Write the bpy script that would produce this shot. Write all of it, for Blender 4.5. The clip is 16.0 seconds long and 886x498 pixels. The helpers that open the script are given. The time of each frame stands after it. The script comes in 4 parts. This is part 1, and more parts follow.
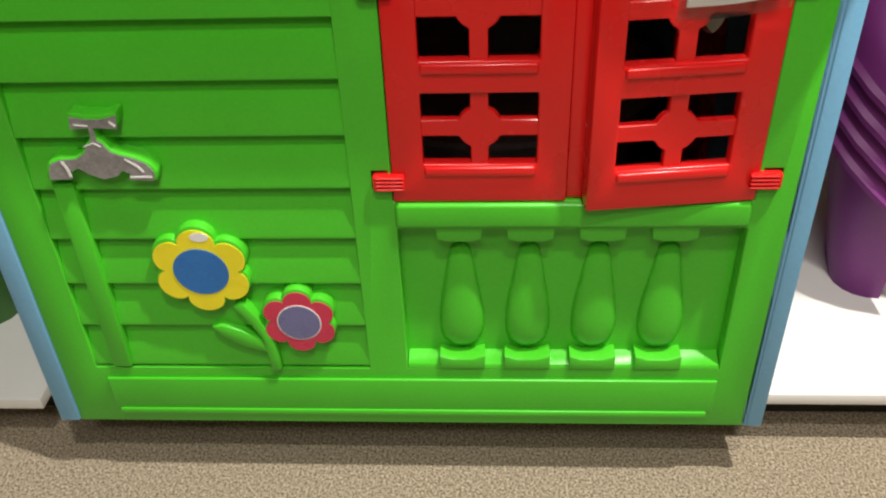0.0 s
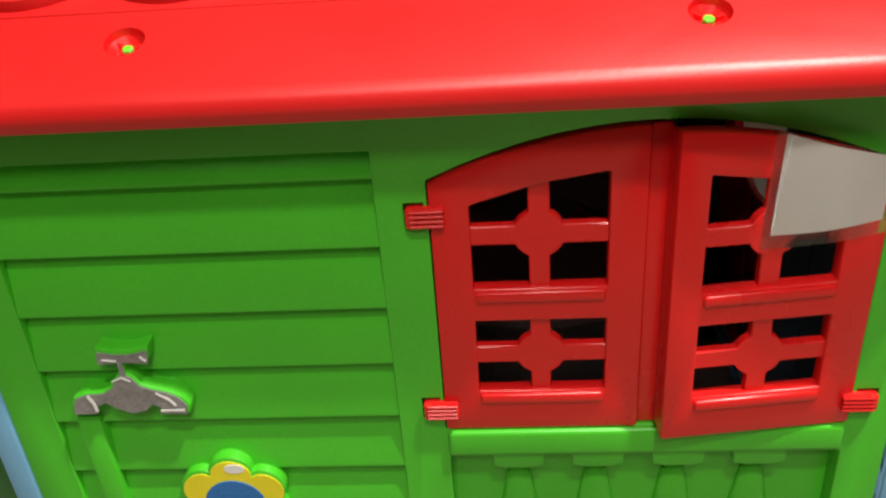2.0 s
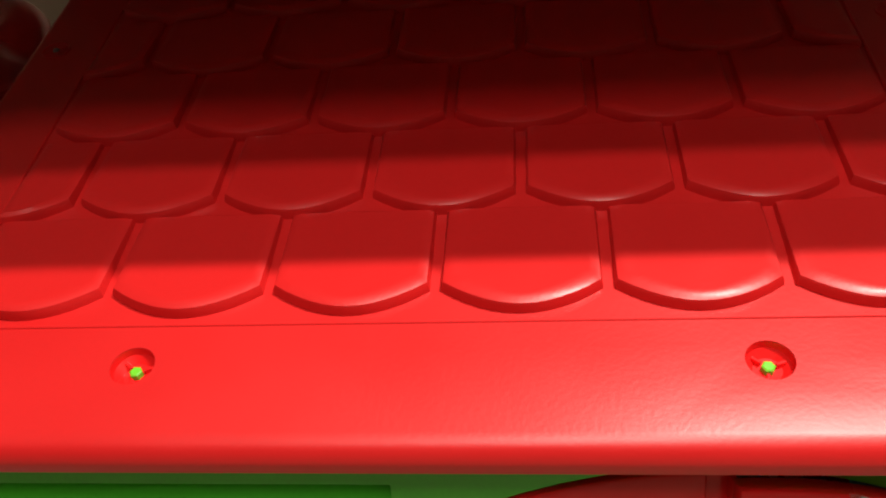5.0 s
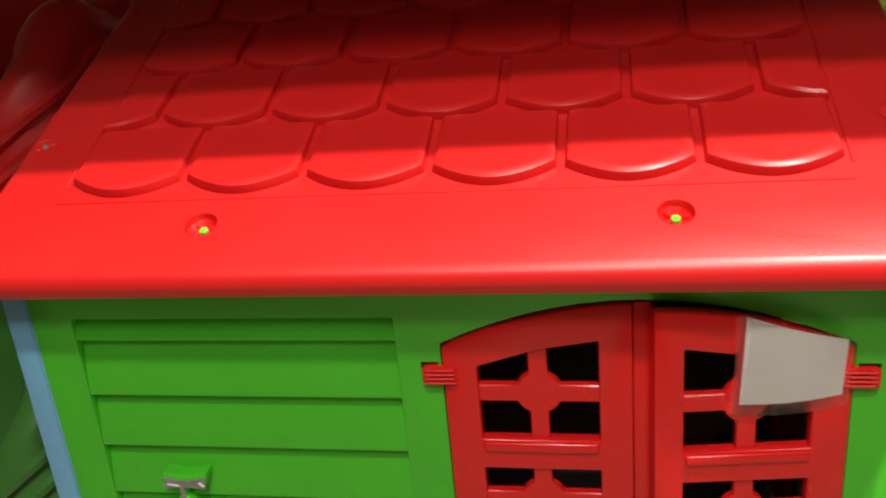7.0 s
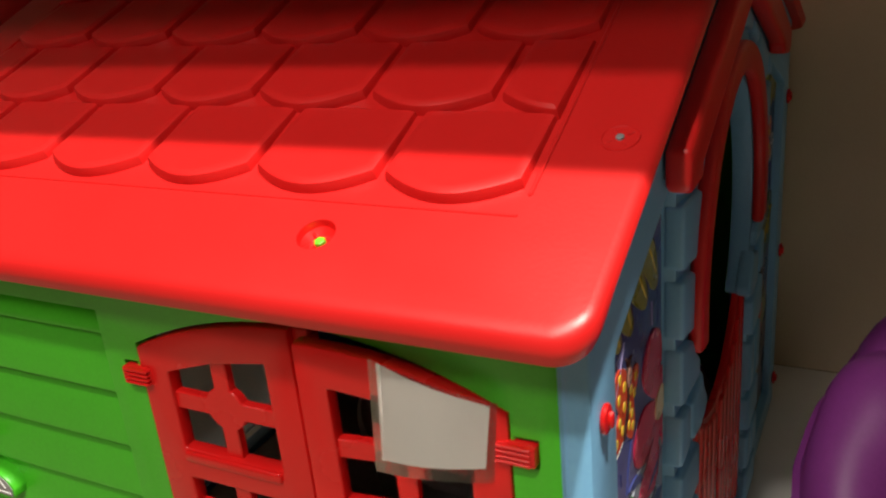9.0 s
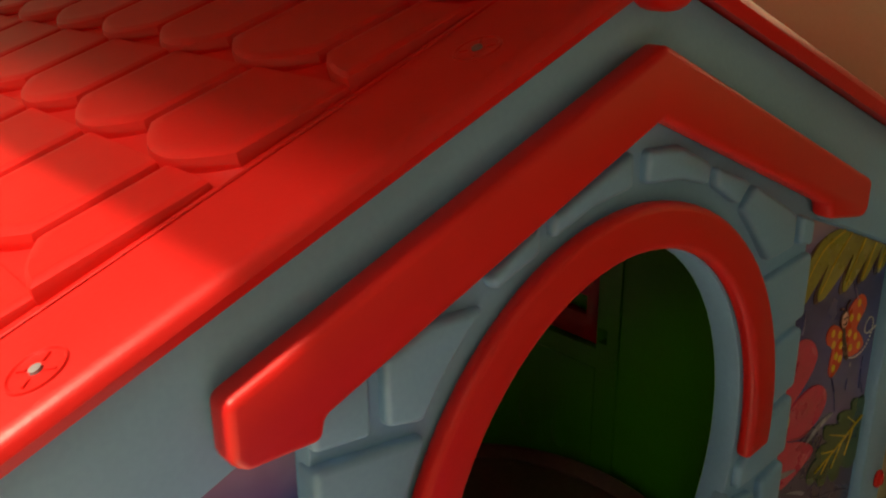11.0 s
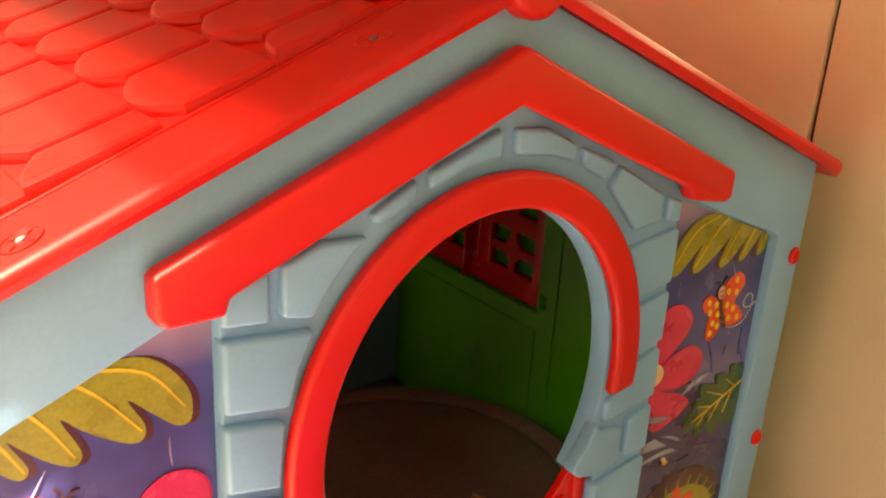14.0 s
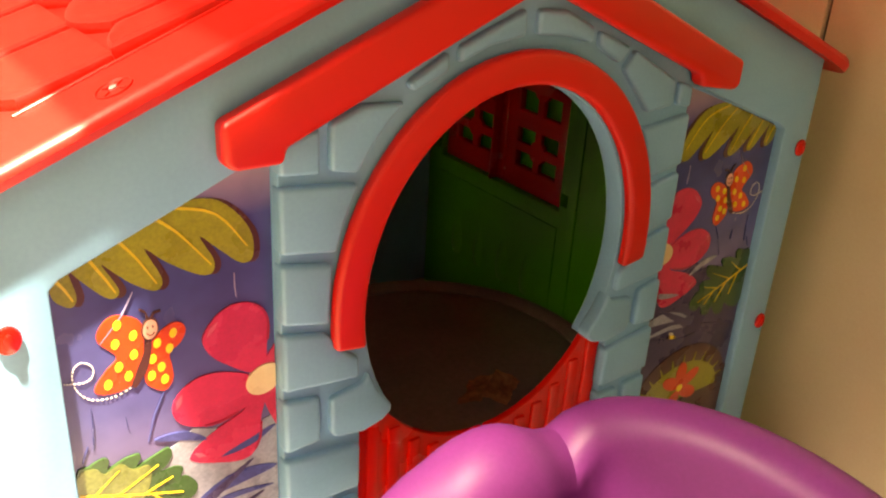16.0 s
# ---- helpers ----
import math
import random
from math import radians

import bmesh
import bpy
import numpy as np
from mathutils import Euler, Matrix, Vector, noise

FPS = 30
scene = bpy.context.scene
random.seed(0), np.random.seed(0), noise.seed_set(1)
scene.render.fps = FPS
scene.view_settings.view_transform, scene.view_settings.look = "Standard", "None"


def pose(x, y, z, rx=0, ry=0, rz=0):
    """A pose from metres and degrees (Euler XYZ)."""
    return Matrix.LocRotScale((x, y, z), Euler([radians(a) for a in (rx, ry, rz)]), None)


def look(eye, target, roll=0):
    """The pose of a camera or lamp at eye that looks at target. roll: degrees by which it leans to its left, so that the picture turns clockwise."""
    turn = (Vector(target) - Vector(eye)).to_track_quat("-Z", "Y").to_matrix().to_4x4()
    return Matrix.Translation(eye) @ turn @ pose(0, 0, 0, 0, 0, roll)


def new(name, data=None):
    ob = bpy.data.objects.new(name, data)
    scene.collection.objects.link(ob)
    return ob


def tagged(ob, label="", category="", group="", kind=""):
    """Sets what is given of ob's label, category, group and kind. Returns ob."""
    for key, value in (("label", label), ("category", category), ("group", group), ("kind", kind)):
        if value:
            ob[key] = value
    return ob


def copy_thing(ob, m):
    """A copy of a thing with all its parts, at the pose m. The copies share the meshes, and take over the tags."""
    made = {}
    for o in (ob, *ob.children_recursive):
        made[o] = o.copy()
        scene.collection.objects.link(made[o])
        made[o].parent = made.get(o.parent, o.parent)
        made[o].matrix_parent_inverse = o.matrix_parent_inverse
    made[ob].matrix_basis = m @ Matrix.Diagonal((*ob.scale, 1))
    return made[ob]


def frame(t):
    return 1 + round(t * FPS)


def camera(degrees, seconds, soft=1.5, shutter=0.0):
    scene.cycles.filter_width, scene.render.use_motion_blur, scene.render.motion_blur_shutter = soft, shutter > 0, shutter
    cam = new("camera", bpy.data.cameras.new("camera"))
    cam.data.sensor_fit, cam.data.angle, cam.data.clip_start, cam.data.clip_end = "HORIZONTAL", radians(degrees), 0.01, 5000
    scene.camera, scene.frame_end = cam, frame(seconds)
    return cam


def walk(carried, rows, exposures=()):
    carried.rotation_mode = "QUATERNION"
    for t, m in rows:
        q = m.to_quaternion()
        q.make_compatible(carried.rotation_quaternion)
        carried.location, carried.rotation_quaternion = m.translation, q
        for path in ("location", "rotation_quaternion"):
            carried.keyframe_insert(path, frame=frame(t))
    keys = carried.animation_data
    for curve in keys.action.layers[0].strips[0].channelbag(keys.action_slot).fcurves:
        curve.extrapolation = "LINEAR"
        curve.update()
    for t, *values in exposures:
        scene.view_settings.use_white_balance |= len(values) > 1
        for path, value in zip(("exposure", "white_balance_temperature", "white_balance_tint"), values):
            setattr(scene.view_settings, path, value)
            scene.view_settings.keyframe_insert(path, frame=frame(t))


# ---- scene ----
cam = camera(53.1, 16.0, soft=2.0, shutter=0.3)
PATH = [
    (0, (0.102, -0.751, 0.897), (-0.008, 0.866, -0.276), -2.4),
    (0.5, (0.093, -0.728, 0.905), (-0.015, 0.926, -0.214), -3.0),
    (1, (0.088, -0.716, 0.915), (-0.018, 0.961, -0.17), -3.1),
    (1.5, (0.073, -0.685, 0.934), (-0.056, 1.017, -0.109), -3.9),
    (2, (0.066, -0.626, 0.963), (-0.083, 1.103, -0.031), -4.4),
    (2.5, (0.068, -0.574, 0.99), (-0.085, 1.162, 0.008), -4.3),
    (3, (0.077, -0.541, 1.017), (-0.105, 1.175, 0.006), -4.9),
    (3.5, (0.063, -0.509, 1.039), (-0.104, 1.226, 0.058), -4.6),
    (4, (0.072, -0.487, 1.061), (-0.154, 1.281, 0.153), -5.0),
    (4.2, (0.065, -0.487, 1.07), (-0.134, 1.304, 0.202), -4.3),
    (6.3, (0.088, -0.635, 1.075), (-0.198, 1.224, 0.395), -2.6),
    (6.5, (0.103, -0.664, 1.056), (-0.199, 1.187, 0.36), -2.7),
    (7, (0.156, -0.714, 1.042), (-0.209, 1.114, 0.318), -5.3),
    (7.5, (0.304, -0.727, 1.029), (-0.216, 1.082, 0.353), -3.6),
    (8, (0.445, -0.717, 1.021), (-0.085, 1.066, 0.284), -4.4),
    (8.5, (0.516, -0.611, 1.003), (-0.206, 1.082, 0.221), -5.1),
    (9, (0.591, -0.491, 1.008), (-0.302, 1.141, 0.273), -5.6),
    (9.5, (0.707, -0.357, 1.004), (-0.454, 1.084, 0.245), -2.2),
    (9.8, (0.764, -0.262, 1.006), (-0.511, 1.068, 0.229), -0.3),
    (10, (0.772, -0.2, 1.003), (-0.567, 1.078, 0.244), -0.8),
    (10.2, (0.772, -0.136, 1.001), (-0.58, 1.15, 0.283), -1.1),
    (12.3, (0.847, 0.095, 1.022), (-0.705, 1.191, 0.398), 1.3),
    (12.5, (0.861, 0.094, 1.019), (-0.676, 1.216, 0.406), 1.6),
    (13, (0.889, 0.078, 1.025), (-0.593, 1.242, 0.354), 3.1),
    (13.5, (0.928, 0.047, 1.032), (-0.526, 1.233, 0.34), 3.4),
    (14, (0.97, 0.003, 1.036), (-0.486, 1.182, 0.336), 3.5),
    (14.5, (0.998, -0.02, 1.034), (-0.463, 1.132, 0.302), 3.6),
    (15, (1.027, -0.039, 1.03), (-0.445, 1.087, 0.278), 3.2),
    (15.2, (1.036, -0.046, 1.027), (-0.441, 1.07, 0.271), 3.1),
    (15.5, (1.045, -0.059, 1.024), (-0.421, 1.051, 0.235), 3.4),
    (16, (1.059, -0.065, 1.012), (-0.383, 1.038, 0.174), 3.5),
]
# Exposure and white balance follow the clip's own camera: brighter and warmer once it reaches the gable.
EXPOSURES = [(0.0, 0.05, 6500, 10), (1.5, 0.05, 6500, 10), (2.5, -0.2, 6500, 10), (3.5, -0.32, 6500, 10), (4.2, -0.42, 6500, 10), (6.3, 0.0, 6500, 10), (7.0, 0.05, 6500, 10),
             (8.0, 0.05, 6500, 10), (9.5, 0.03, 6900, 10), (10.2, 0.4, 7500, 10), (12.3, 3.2, 9900, 26), (13.5, 3.35, 9900, 24), (14.3, 3.2, 9900, 22), (15.0, 2.95, 10200, 20), (16.0, 2.8, 10600, 18)]
walk(cam, [(t, look(eye, target, roll)) for t, eye, target, roll in PATH], EXPOSURES)

# ---- light ----
world = bpy.data.worlds.new("shop_air")
scene.world = world
world.use_nodes = True
world.node_tree.nodes["Background"].inputs[0].default_value = (1.0, 0.93, 0.82, 1)
world.node_tree.nodes["Background"].inputs[1].default_value = 0.01


def lamp(name, eye, target, watts, size, colour=(1.0, 0.93, 0.84), size_y=None):
    data = bpy.data.lights.new(name, "AREA")
    data.energy, data.size, data.color = watts, size, colour
    if size_y:
        data.shape, data.size_y = "RECTANGLE", size_y
    ob = new(name, data)
    ob.matrix_world = look(eye, target)
    return ob


lamp("ceiling_spot", (0.95, -0.45, 3.1), (0.1, 0.1, 0.6), 104, 0.09, (1.0, 0.95, 0.85))
lamp("ceiling_spot_far", (0.4, -1.40, 3.1), (0.1, 0.0, 0.6), 35, 0.14, (1.0, 0.95, 0.85))
lamp("ceiling_panel", (0.0, -2.3, 3.1), (0.0, 0.0, 0.4), 27, 1.1, (1.0, 0.96, 0.88), 0.4)
# Added fill from the front right that lifts the gable; no known fixture.
lamp("side_fill", (2.6, -3.0, 2.7), (0.5, 0.5, 0.4), 2.8, 1.0, (1.0, 0.94, 0.86), 0.5)


# ---- materials ----
def material(name, colour, rough=0.4, spread=0.06, scale=14.0, bump=0.02, bump_scale=160.0, spec=0.5, sheen=0.0, other=None):
    """Colour varied at two scales, with fine relief."""
    m = bpy.data.materials.new(name)
    m.use_nodes = True
    n, l = m.node_tree.nodes, m.node_tree.links
    b = n["Principled BSDF"]
    co = n.new("ShaderNodeTexCoord")
    big, fine = n.new("ShaderNodeTexNoise"), n.new("ShaderNodeTexNoise")
    big.inputs["Scale"].default_value, big.inputs["Detail"].default_value = scale, 4
    fine.inputs["Scale"].default_value, fine.inputs["Detail"].default_value = bump_scale, 5
    for t in (big, fine):
        l.new(co.outputs["Object"], t.inputs["Vector"])
    ramp = n.new("ShaderNodeValToRGB")
    c = Vector(colour)
    low = c * (1 - spread)
    high = Vector(other) if other else c * (1 + spread)
    ramp.color_ramp.elements[0].position, ramp.color_ramp.elements[1].position = 0.3, 0.7
    ramp.color_ramp.elements[0].color, ramp.color_ramp.elements[1].color = (*low, 1), (*high, 1)
    mix = n.new("ShaderNodeMixRGB")
    mix.blend_type, mix.inputs[0].default_value = "OVERLAY", min(1.0, spread * 2)
    l.new(big.outputs["Fac"], ramp.inputs["Fac"])
    l.new(ramp.outputs["Color"], mix.inputs[1])
    l.new(fine.outputs["Fac"], mix.inputs[2])
    l.new(mix.outputs[0], b.inputs["Base Color"])
    rr = n.new("ShaderNodeMapRange")
    rr.inputs["To Min"].default_value, rr.inputs["To Max"].default_value = max(0.05, rough - 0.08), min(1, rough + 0.08)
    l.new(big.outputs["Fac"], rr.inputs["Value"])
    l.new(rr.outputs[0], b.inputs["Roughness"])
    bp = n.new("ShaderNodeBump")
    bp.inputs["Strength"].default_value, bp.inputs["Distance"].default_value = bump, 0.002
    l.new(fine.outputs["Fac"], bp.inputs["Height"])
    l.new(bp.outputs["Normal"], b.inputs["Normal"])
    b.inputs["Specular IOR Level"].default_value = spec
    return m


RED = material("red_plastic", (0.74, 0.012, 0.012), 0.26, 0.02, 9, 0.04, 240)
ROOF_RED = material("roof_red_plastic", (0.60, 0.012, 0.012), 0.38, 0.025, 7, 0.06, 260)
HOOD_RED = material("satin_red_plastic", (0.68, 0.012, 0.012), 0.44, 0.025, 9, 0.05, 260)
GREEN = material("green_plastic", (0.068, 0.53, 0.022), 0.33, 0.05, 8, 0.05, 240)
BLUE = material("blue_plastic", (0.185, 0.445, 0.70), 0.42, 0.05, 10, 0.05, 240)
PURPLE = material("purple_plastic", (0.178, 0.028, 0.182), 0.46, 0.06, 8, 0.05, 240, 0.35)
DARK_GREEN = material("dark_green_plastic", (0.05, 0.18, 0.03), 0.38, 0.06, 8, 0.05, 240)
SHELF = material("white_shelf_paint", (0.80, 0.79, 0.77), 0.38, 0.03, 6, 0.03, 300)
WALL = material("beige_back_panel", (0.76, 0.62, 0.45), 0.6, 0.06, 4, 0.06, 200)
CARPET = material("tan_carpet", (0.22, 0.175, 0.12), 0.95, 0.55, 300, 1.0, 620, 0.1, other=(0.56, 0.47, 0.35))
DARK = material("dark_fitting", (0.035, 0.032, 0.028), 0.7, 0.2, 12, 0.1, 200)
GREY = material("grey_shelf_paint", (0.38, 0.365, 0.34), 0.45, 0.04, 6, 0.03, 300)
STEEL = material("screw_steel", (0.22, 0.22, 0.23), 0.36, 0.1, 60, 0.05, 400)
PAPER = material("white_paper", (0.90, 0.885, 0.85), 0.5, 0.03, 18, 0.10, 60)
LINO = material("grey_brown_mat", (0.21, 0.165, 0.155), 0.55, 0.15, 7, 0.1, 120)


def print_ink(name, colour, spread=0.07):
    return material("print_" + name, colour, 0.28, spread, 22, 0.03, 300)


INK = {"sky": print_ink("violet_blue", (0.052, 0.068, 0.24), 0.25), "crease_sheen": print_ink("lilac", (0.30, 0.26, 0.47), 0.15),
       "leaf": print_ink("olive", (0.27, 0.27, 0.03), 0.18), "vein": print_ink("vein_yellow", (0.68, 0.50, 0.05)),
       "pink": print_ink("crimson", (0.62, 0.035, 0.10), 0.15), "cream": print_ink("cream", (0.76, 0.62, 0.38)),
       "wing": print_ink("wing_red", (0.70, 0.07, 0.02), 0.1), "dot": print_ink("dot_yellow", (0.85, 0.62, 0.06)),
       "brown": print_ink("brown", (0.07, 0.025, 0.02)), "skin": print_ink("soft_pink", (0.72, 0.38, 0.30)),
       "white": print_ink("white", (0.78, 0.78, 0.78)), "dark_leaf": print_ink("dark_leaf", (0.03, 0.09, 0.025), 0.2),
       "grey": print_ink("grey_blue", (0.28, 0.31, 0.40), 0.2), "night": print_ink("night", (0.05, 0.04, 0.11), 0.2),
       "yellow": print_ink("flower_yellow", (0.86, 0.75, 0.02)), "mid_blue": print_ink("flower_blue", (0.02, 0.16, 0.50)),
       "rose": print_ink("flower_rose", (0.60, 0.035, 0.09)), "slate": print_ink("flower_slate", (0.16, 0.16, 0.34)),
       "metal": print_ink("tap_grey", (0.23, 0.22, 0.22), 0.25)}

SLEEVE = bpy.data.materials.new("clear_sleeve")
SLEEVE.use_nodes = True
_b = SLEEVE.node_tree.nodes["Principled BSDF"]
_b.inputs["Base Color"].default_value = (0.95, 0.95, 0.95, 1)
_b.inputs["Transmission Weight"].default_value, _b.inputs["Roughness"].default_value, _b.inputs["IOR"].default_value = 1.0, 0.12, 1.25


# ---- mesh helpers ----
def round_edges(bm, width, segments=2, angle=0.6):
    if width:
        sharp = [e for e in bm.edges if len(e.link_faces) == 2 and e.calc_face_angle(0) > angle]
        bmesh.ops.bevel(bm, geom=sharp, offset=width, segments=segments, profile=0.5, affect="EDGES", clamp_overlap=True)
    return bm


def plate(outer, depth0, depth1, holes=(), bevel=0.0, segments=2):
    """A plate with outline outer (and holes) in u, v, from depth0 to depth1 along the outward normal."""
    bm = bmesh.new()
    loops = []
    for loop in (outer, *holes):
        verts = [bm.verts.new((u, v, depth0)) for u, v in loop]
        loops.append(verts)
    if holes:
        edges = [bm.edges.new((a, b)) for verts in loops for a, b in zip(verts, verts[1:] + verts[:1])]
        bmesh.ops.triangle_fill(bm, use_beauty=True, use_dissolve=False, edges=edges)
    else:
        bm.faces.new(loops[0])
    side = bmesh.ops.extrude_face_region(bm, geom=bm.faces[:])
    bmesh.ops.translate(bm, vec=(0, 0, depth1 - depth0), verts=[g for g in side["geom"] if isinstance(g, bmesh.types.BMVert)])
    bmesh.ops.recalc_face_normals(bm, faces=bm.faces[:])
    return round_edges(bm, bevel, segments)


def block(x0, x1, y0, y1, z0, z1, bevel=0.0, segments=2):
    return plate([(x0, y0), (x1, y0), (x1, y1), (x0, y1)], z0, z1, (), bevel, segments)


def lathe(profile, sides=24, squash=1.0):
    """A turned body round z from (radius, height) pairs."""
    bm = bmesh.new()
    rings = [[bm.verts.new((r * math.cos(a), squash * r * math.sin(a), h)) for a in [2 * math.pi * k / sides for k in range(sides)]] for r, h in profile]
    for lo, hi in zip(rings, rings[1:]):
        for k in range(sides):
            bm.faces.new((lo[k], lo[(k + 1) % sides], hi[(k + 1) % sides], hi[k]))
    bm.faces.new(rings[0][::-1])
    bm.faces.new(rings[-1])
    bmesh.ops.recalc_face_normals(bm, faces=bm.faces[:])
    return bm


def ribbon(points, width, depth0, depth1, bevel=0.0):
    """A strip of that width along a line of points in u, v."""
    p = [Vector(q) for q in points]
    left, right = [], []
    for k, q in enumerate(p):
        d = (p[min(k + 1, len(p) - 1)] - p[max(k - 1, 0)]).normalized()
        w = width[k] if isinstance(width, (list, tuple)) else width
        s = Vector((-d.y, d.x)) * w / 2
        left.append(q + s)
        right.append(q - s)
    return plate([tuple(v) for v in left + right[::-1]], depth0, depth1, (), bevel)


def oval(cu, cv, a, b, start=0.0, end=360.0, steps=32, tilt=0.0):
    full = abs(end - start) >= 360
    out = []
    for k in range(steps if full else steps + 1):
        t = radians(start + (end - start) * k / steps)
        x, y = a * math.cos(t), b * math.sin(t)
        c, s = math.cos(radians(tilt)), math.sin(radians(tilt))
        out.append((cu + c * x - s * y, cv + s * x + c * y))
    return out


def merge(bm, other, m=None):
    """Adds another bmesh of the same part, moved by m."""
    if m is not None:
        other.transform(m)
    tmp = bpy.data.meshes.new("tmp")
    other.to_mesh(tmp)
    bm.from_mesh(tmp)
    bpy.data.meshes.remove(tmp)
    other.free()
    return bm


def mesh_of(name, bm, mat):
    me = bpy.data.meshes.new(name)
    bm.to_mesh(me)
    bm.free()
    me.materials.append(mat)
    me.polygons.foreach_set("use_smooth", [True] * len(me.polygons))
    me.set_sharp_from_angle(angle=radians(34))
    return me


def part(name, bm, mat, parent, label="", m=None):
    """One mesh object under a thing or a part. m: its pose in the world's axes."""
    ob = new(name, bm if isinstance(bm, bpy.types.Mesh) else mesh_of(name, bm, mat))
    ob.parent = parent
    if m is not None:
        up = Matrix.Identity(4)
        p = parent
        while p:
            up = p.matrix_basis.copy() @ up
            p = p.parent
        ob.matrix_basis = up.inverted() @ m
    if label:
        tagged(ob, label)
    return ob


def setting(name, bm, mat, label, category):
    return tagged(new(name, mesh_of(name, bm, mat)), label, category, kind="structure")


def thing(name, label, category, m=Matrix.Identity(4), group=""):
    ob = new(name)
    ob.empty_display_size = 0.05
    ob.matrix_basis = m
    return tagged(ob, label, category, group)


# Wall frames: u along the wall, v up, w outwards.
def basis(u, v, w, o):
    return Matrix(((u[0], v[0], w[0], o[0]), (u[1], v[1], w[1], o[1]), (u[2], v[2], w[2], o[2]), (0, 0, 0, 1)))


BASE = 0.09                       # the shelf's top
DEEP, MID = 1.03, 0.515           # depth of the house and its ridge line
X0, X1 = -0.436, 0.424            # gable planes
RISE = 0.43                       # roof slope
FRONT = basis((1, 0, 0), (0, 0, 1), (0, -1, 0), (0, 0, 0))
BACK = basis((-1, 0, 0), (0, 0, 1), (0, 1, 0), (0, DEEP, 0))
EAST = basis((0, 1, 0), (0, 0, 1), (1, 0, 0), (X1, 0, 0))
WEST = basis((0, -1, 0), (0, 0, 1), (-1, 0, 0), (X0, DEEP, 0))


def roof_z(y):
    return 0.834 + RISE * (y - 0.12)


BACK_RISE = 0.405                 # the rear slope is a little flatter


def roof_back(y):
    return roof_z(MID) - BACK_RISE * (y - MID)


basis_turn = basis((1, 0, 0), (0, 0, 1), (0, -1, 0), (0, 0, 0))


# ---- the shop ----
setting("floor", block(-5, 5, -6, 4, -0.05, 0.0), CARPET, "tan speckled loop-pile shop carpet", "carpet")
setting("ceiling", block(-5, 5, -6, 4, 3.3, 3.4), material("ceiling_white", (0.55, 0.53, 0.50), 0.8), "plain pale shop ceiling", "ceiling")
PLAIN = material("shop_wall", (0.30, 0.265, 0.22), 0.8, 0.08, 2)
setting("wall_south", block(-5, 5, -6.1, -6, 0, 3.3), PLAIN, "plain shop wall", "wall")
setting("wall_east", block(5, 5.1, -6, 4, 0, 3.3), PLAIN, "plain shop wall", "wall")
setting("wall_west", block(-5.1, -5, -6, 4, 0, 3.3), PLAIN, "plain shop wall", "wall")
setting("wall_north", block(-5, 5, 4, 4.1, 0, 3.3), PLAIN, "plain shop wall", "wall")

BACK_Y = 1.155


def gondola():
    g = thing("shop_shelf_unit", "white low display shelf unit with beige back panels", "shelf unit")
    part("kick_plate", block(-2.2, 2.2, 0.11, 0.13, 0.0, 0.068), DARK, g, "dark recessed kick plate")
    part("base_shelf", block(-0.474, 1.6, 0.052, BACK_Y, 0.072, BASE, 0.002), SHELF, g)
    part("base_shelf", block(-2.2, -0.478, 0.034, BACK_Y, 0.072, BASE, 0.002), SHELF, g)
    for a, b in ((-2.2, -0.992), (-0.984, 0.334), (0.342, 0.64)):
        part("back_panel", block(a, b, BACK_Y, BACK_Y + 0.03, BASE, 1.118, 0.002), WALL, g, "beige painted back panel")
    # The gap behind this shelf is added so light reaches the back panels.
    part("upper_shelf", block(-2.2, 1.9, 0.014, BACK_Y - 0.09, 1.12, 1.15, 0.002), GREY, g, "grey upper shelf")
    for x in (-0.988, 0.338):
        part("upright", block(x - 0.010, x + 0.010, BACK_Y + 0.012, BACK_Y + 0.05, 0.0, 1.118, 0.001), DARK, g, "dark slotted upright between the panels")
    part("side_back_panel", block(0.66, 1.9, 1.42, 1.45, 0.0, 1.118), DARK, g, "dark back panel of the next bay")
    part("divider", block(0.64, 0.66, BACK_Y, 1.45, 0.0, 1.118), WALL, g)
    return g


gondola()


def hanging_packet(m, mat):
    """A pillow-shaped packet on a card with a hook slot."""
    t = thing("hanging_packet", "small printed toy packet hanging on a dark panel", "packet", m, "hanging packets")
    bm = block(-0.045, 0.045, 0.0, 0.11, 0.0, 0.028, 0.012, 3)
    part("packet_body", bm, mat, t)
    part("header_card", block(-0.045, 0.045, 0.111, 0.145, 0.010, 0.013, 0.001, 1), INK_CARD, t, "plain header card")
    part("hook", block(-0.003, 0.003, 0.134, 0.140, -0.012, 0.05, 0.001, 1), STEEL, t)
    return t


INK_CARD = material("card_ink", (0.20, 0.22, 0.10), 0.5, 0.4, 40)
PACKS = [material("packet_" + str(k), c, 0.3, 0.6, 35, 0.1, 90, other=o) for k, (c, o) in enumerate((((0.08, 0.16, 0.02), (0.25, 0.33, 0.03)), ((0.10, 0.07, 0.03), (0.20, 0.22, 0.05)), ((0.03, 0.09, 0.05), (0.12, 0.26, 0.08))))]
for row in range(5):
    for col in range(8):
        hanging_packet(Matrix.Translation((0.73 + 0.115 * col + 0.01 * (row % 2), 1.408, 0.22 + 0.17 * row)) @ basis_turn, PACKS[(row * 3 + col * 2 + col // 3) % 3])


# ---- the playhouse ----
house = thing("playhouse", "green, blue and red plastic toy playhouse with shutters", "playhouse", pose(0, 0, BASE))


def arch(u):
    return 0.665 + 0.043 * (1 - ((u - 0.182) / 0.18) ** 2)


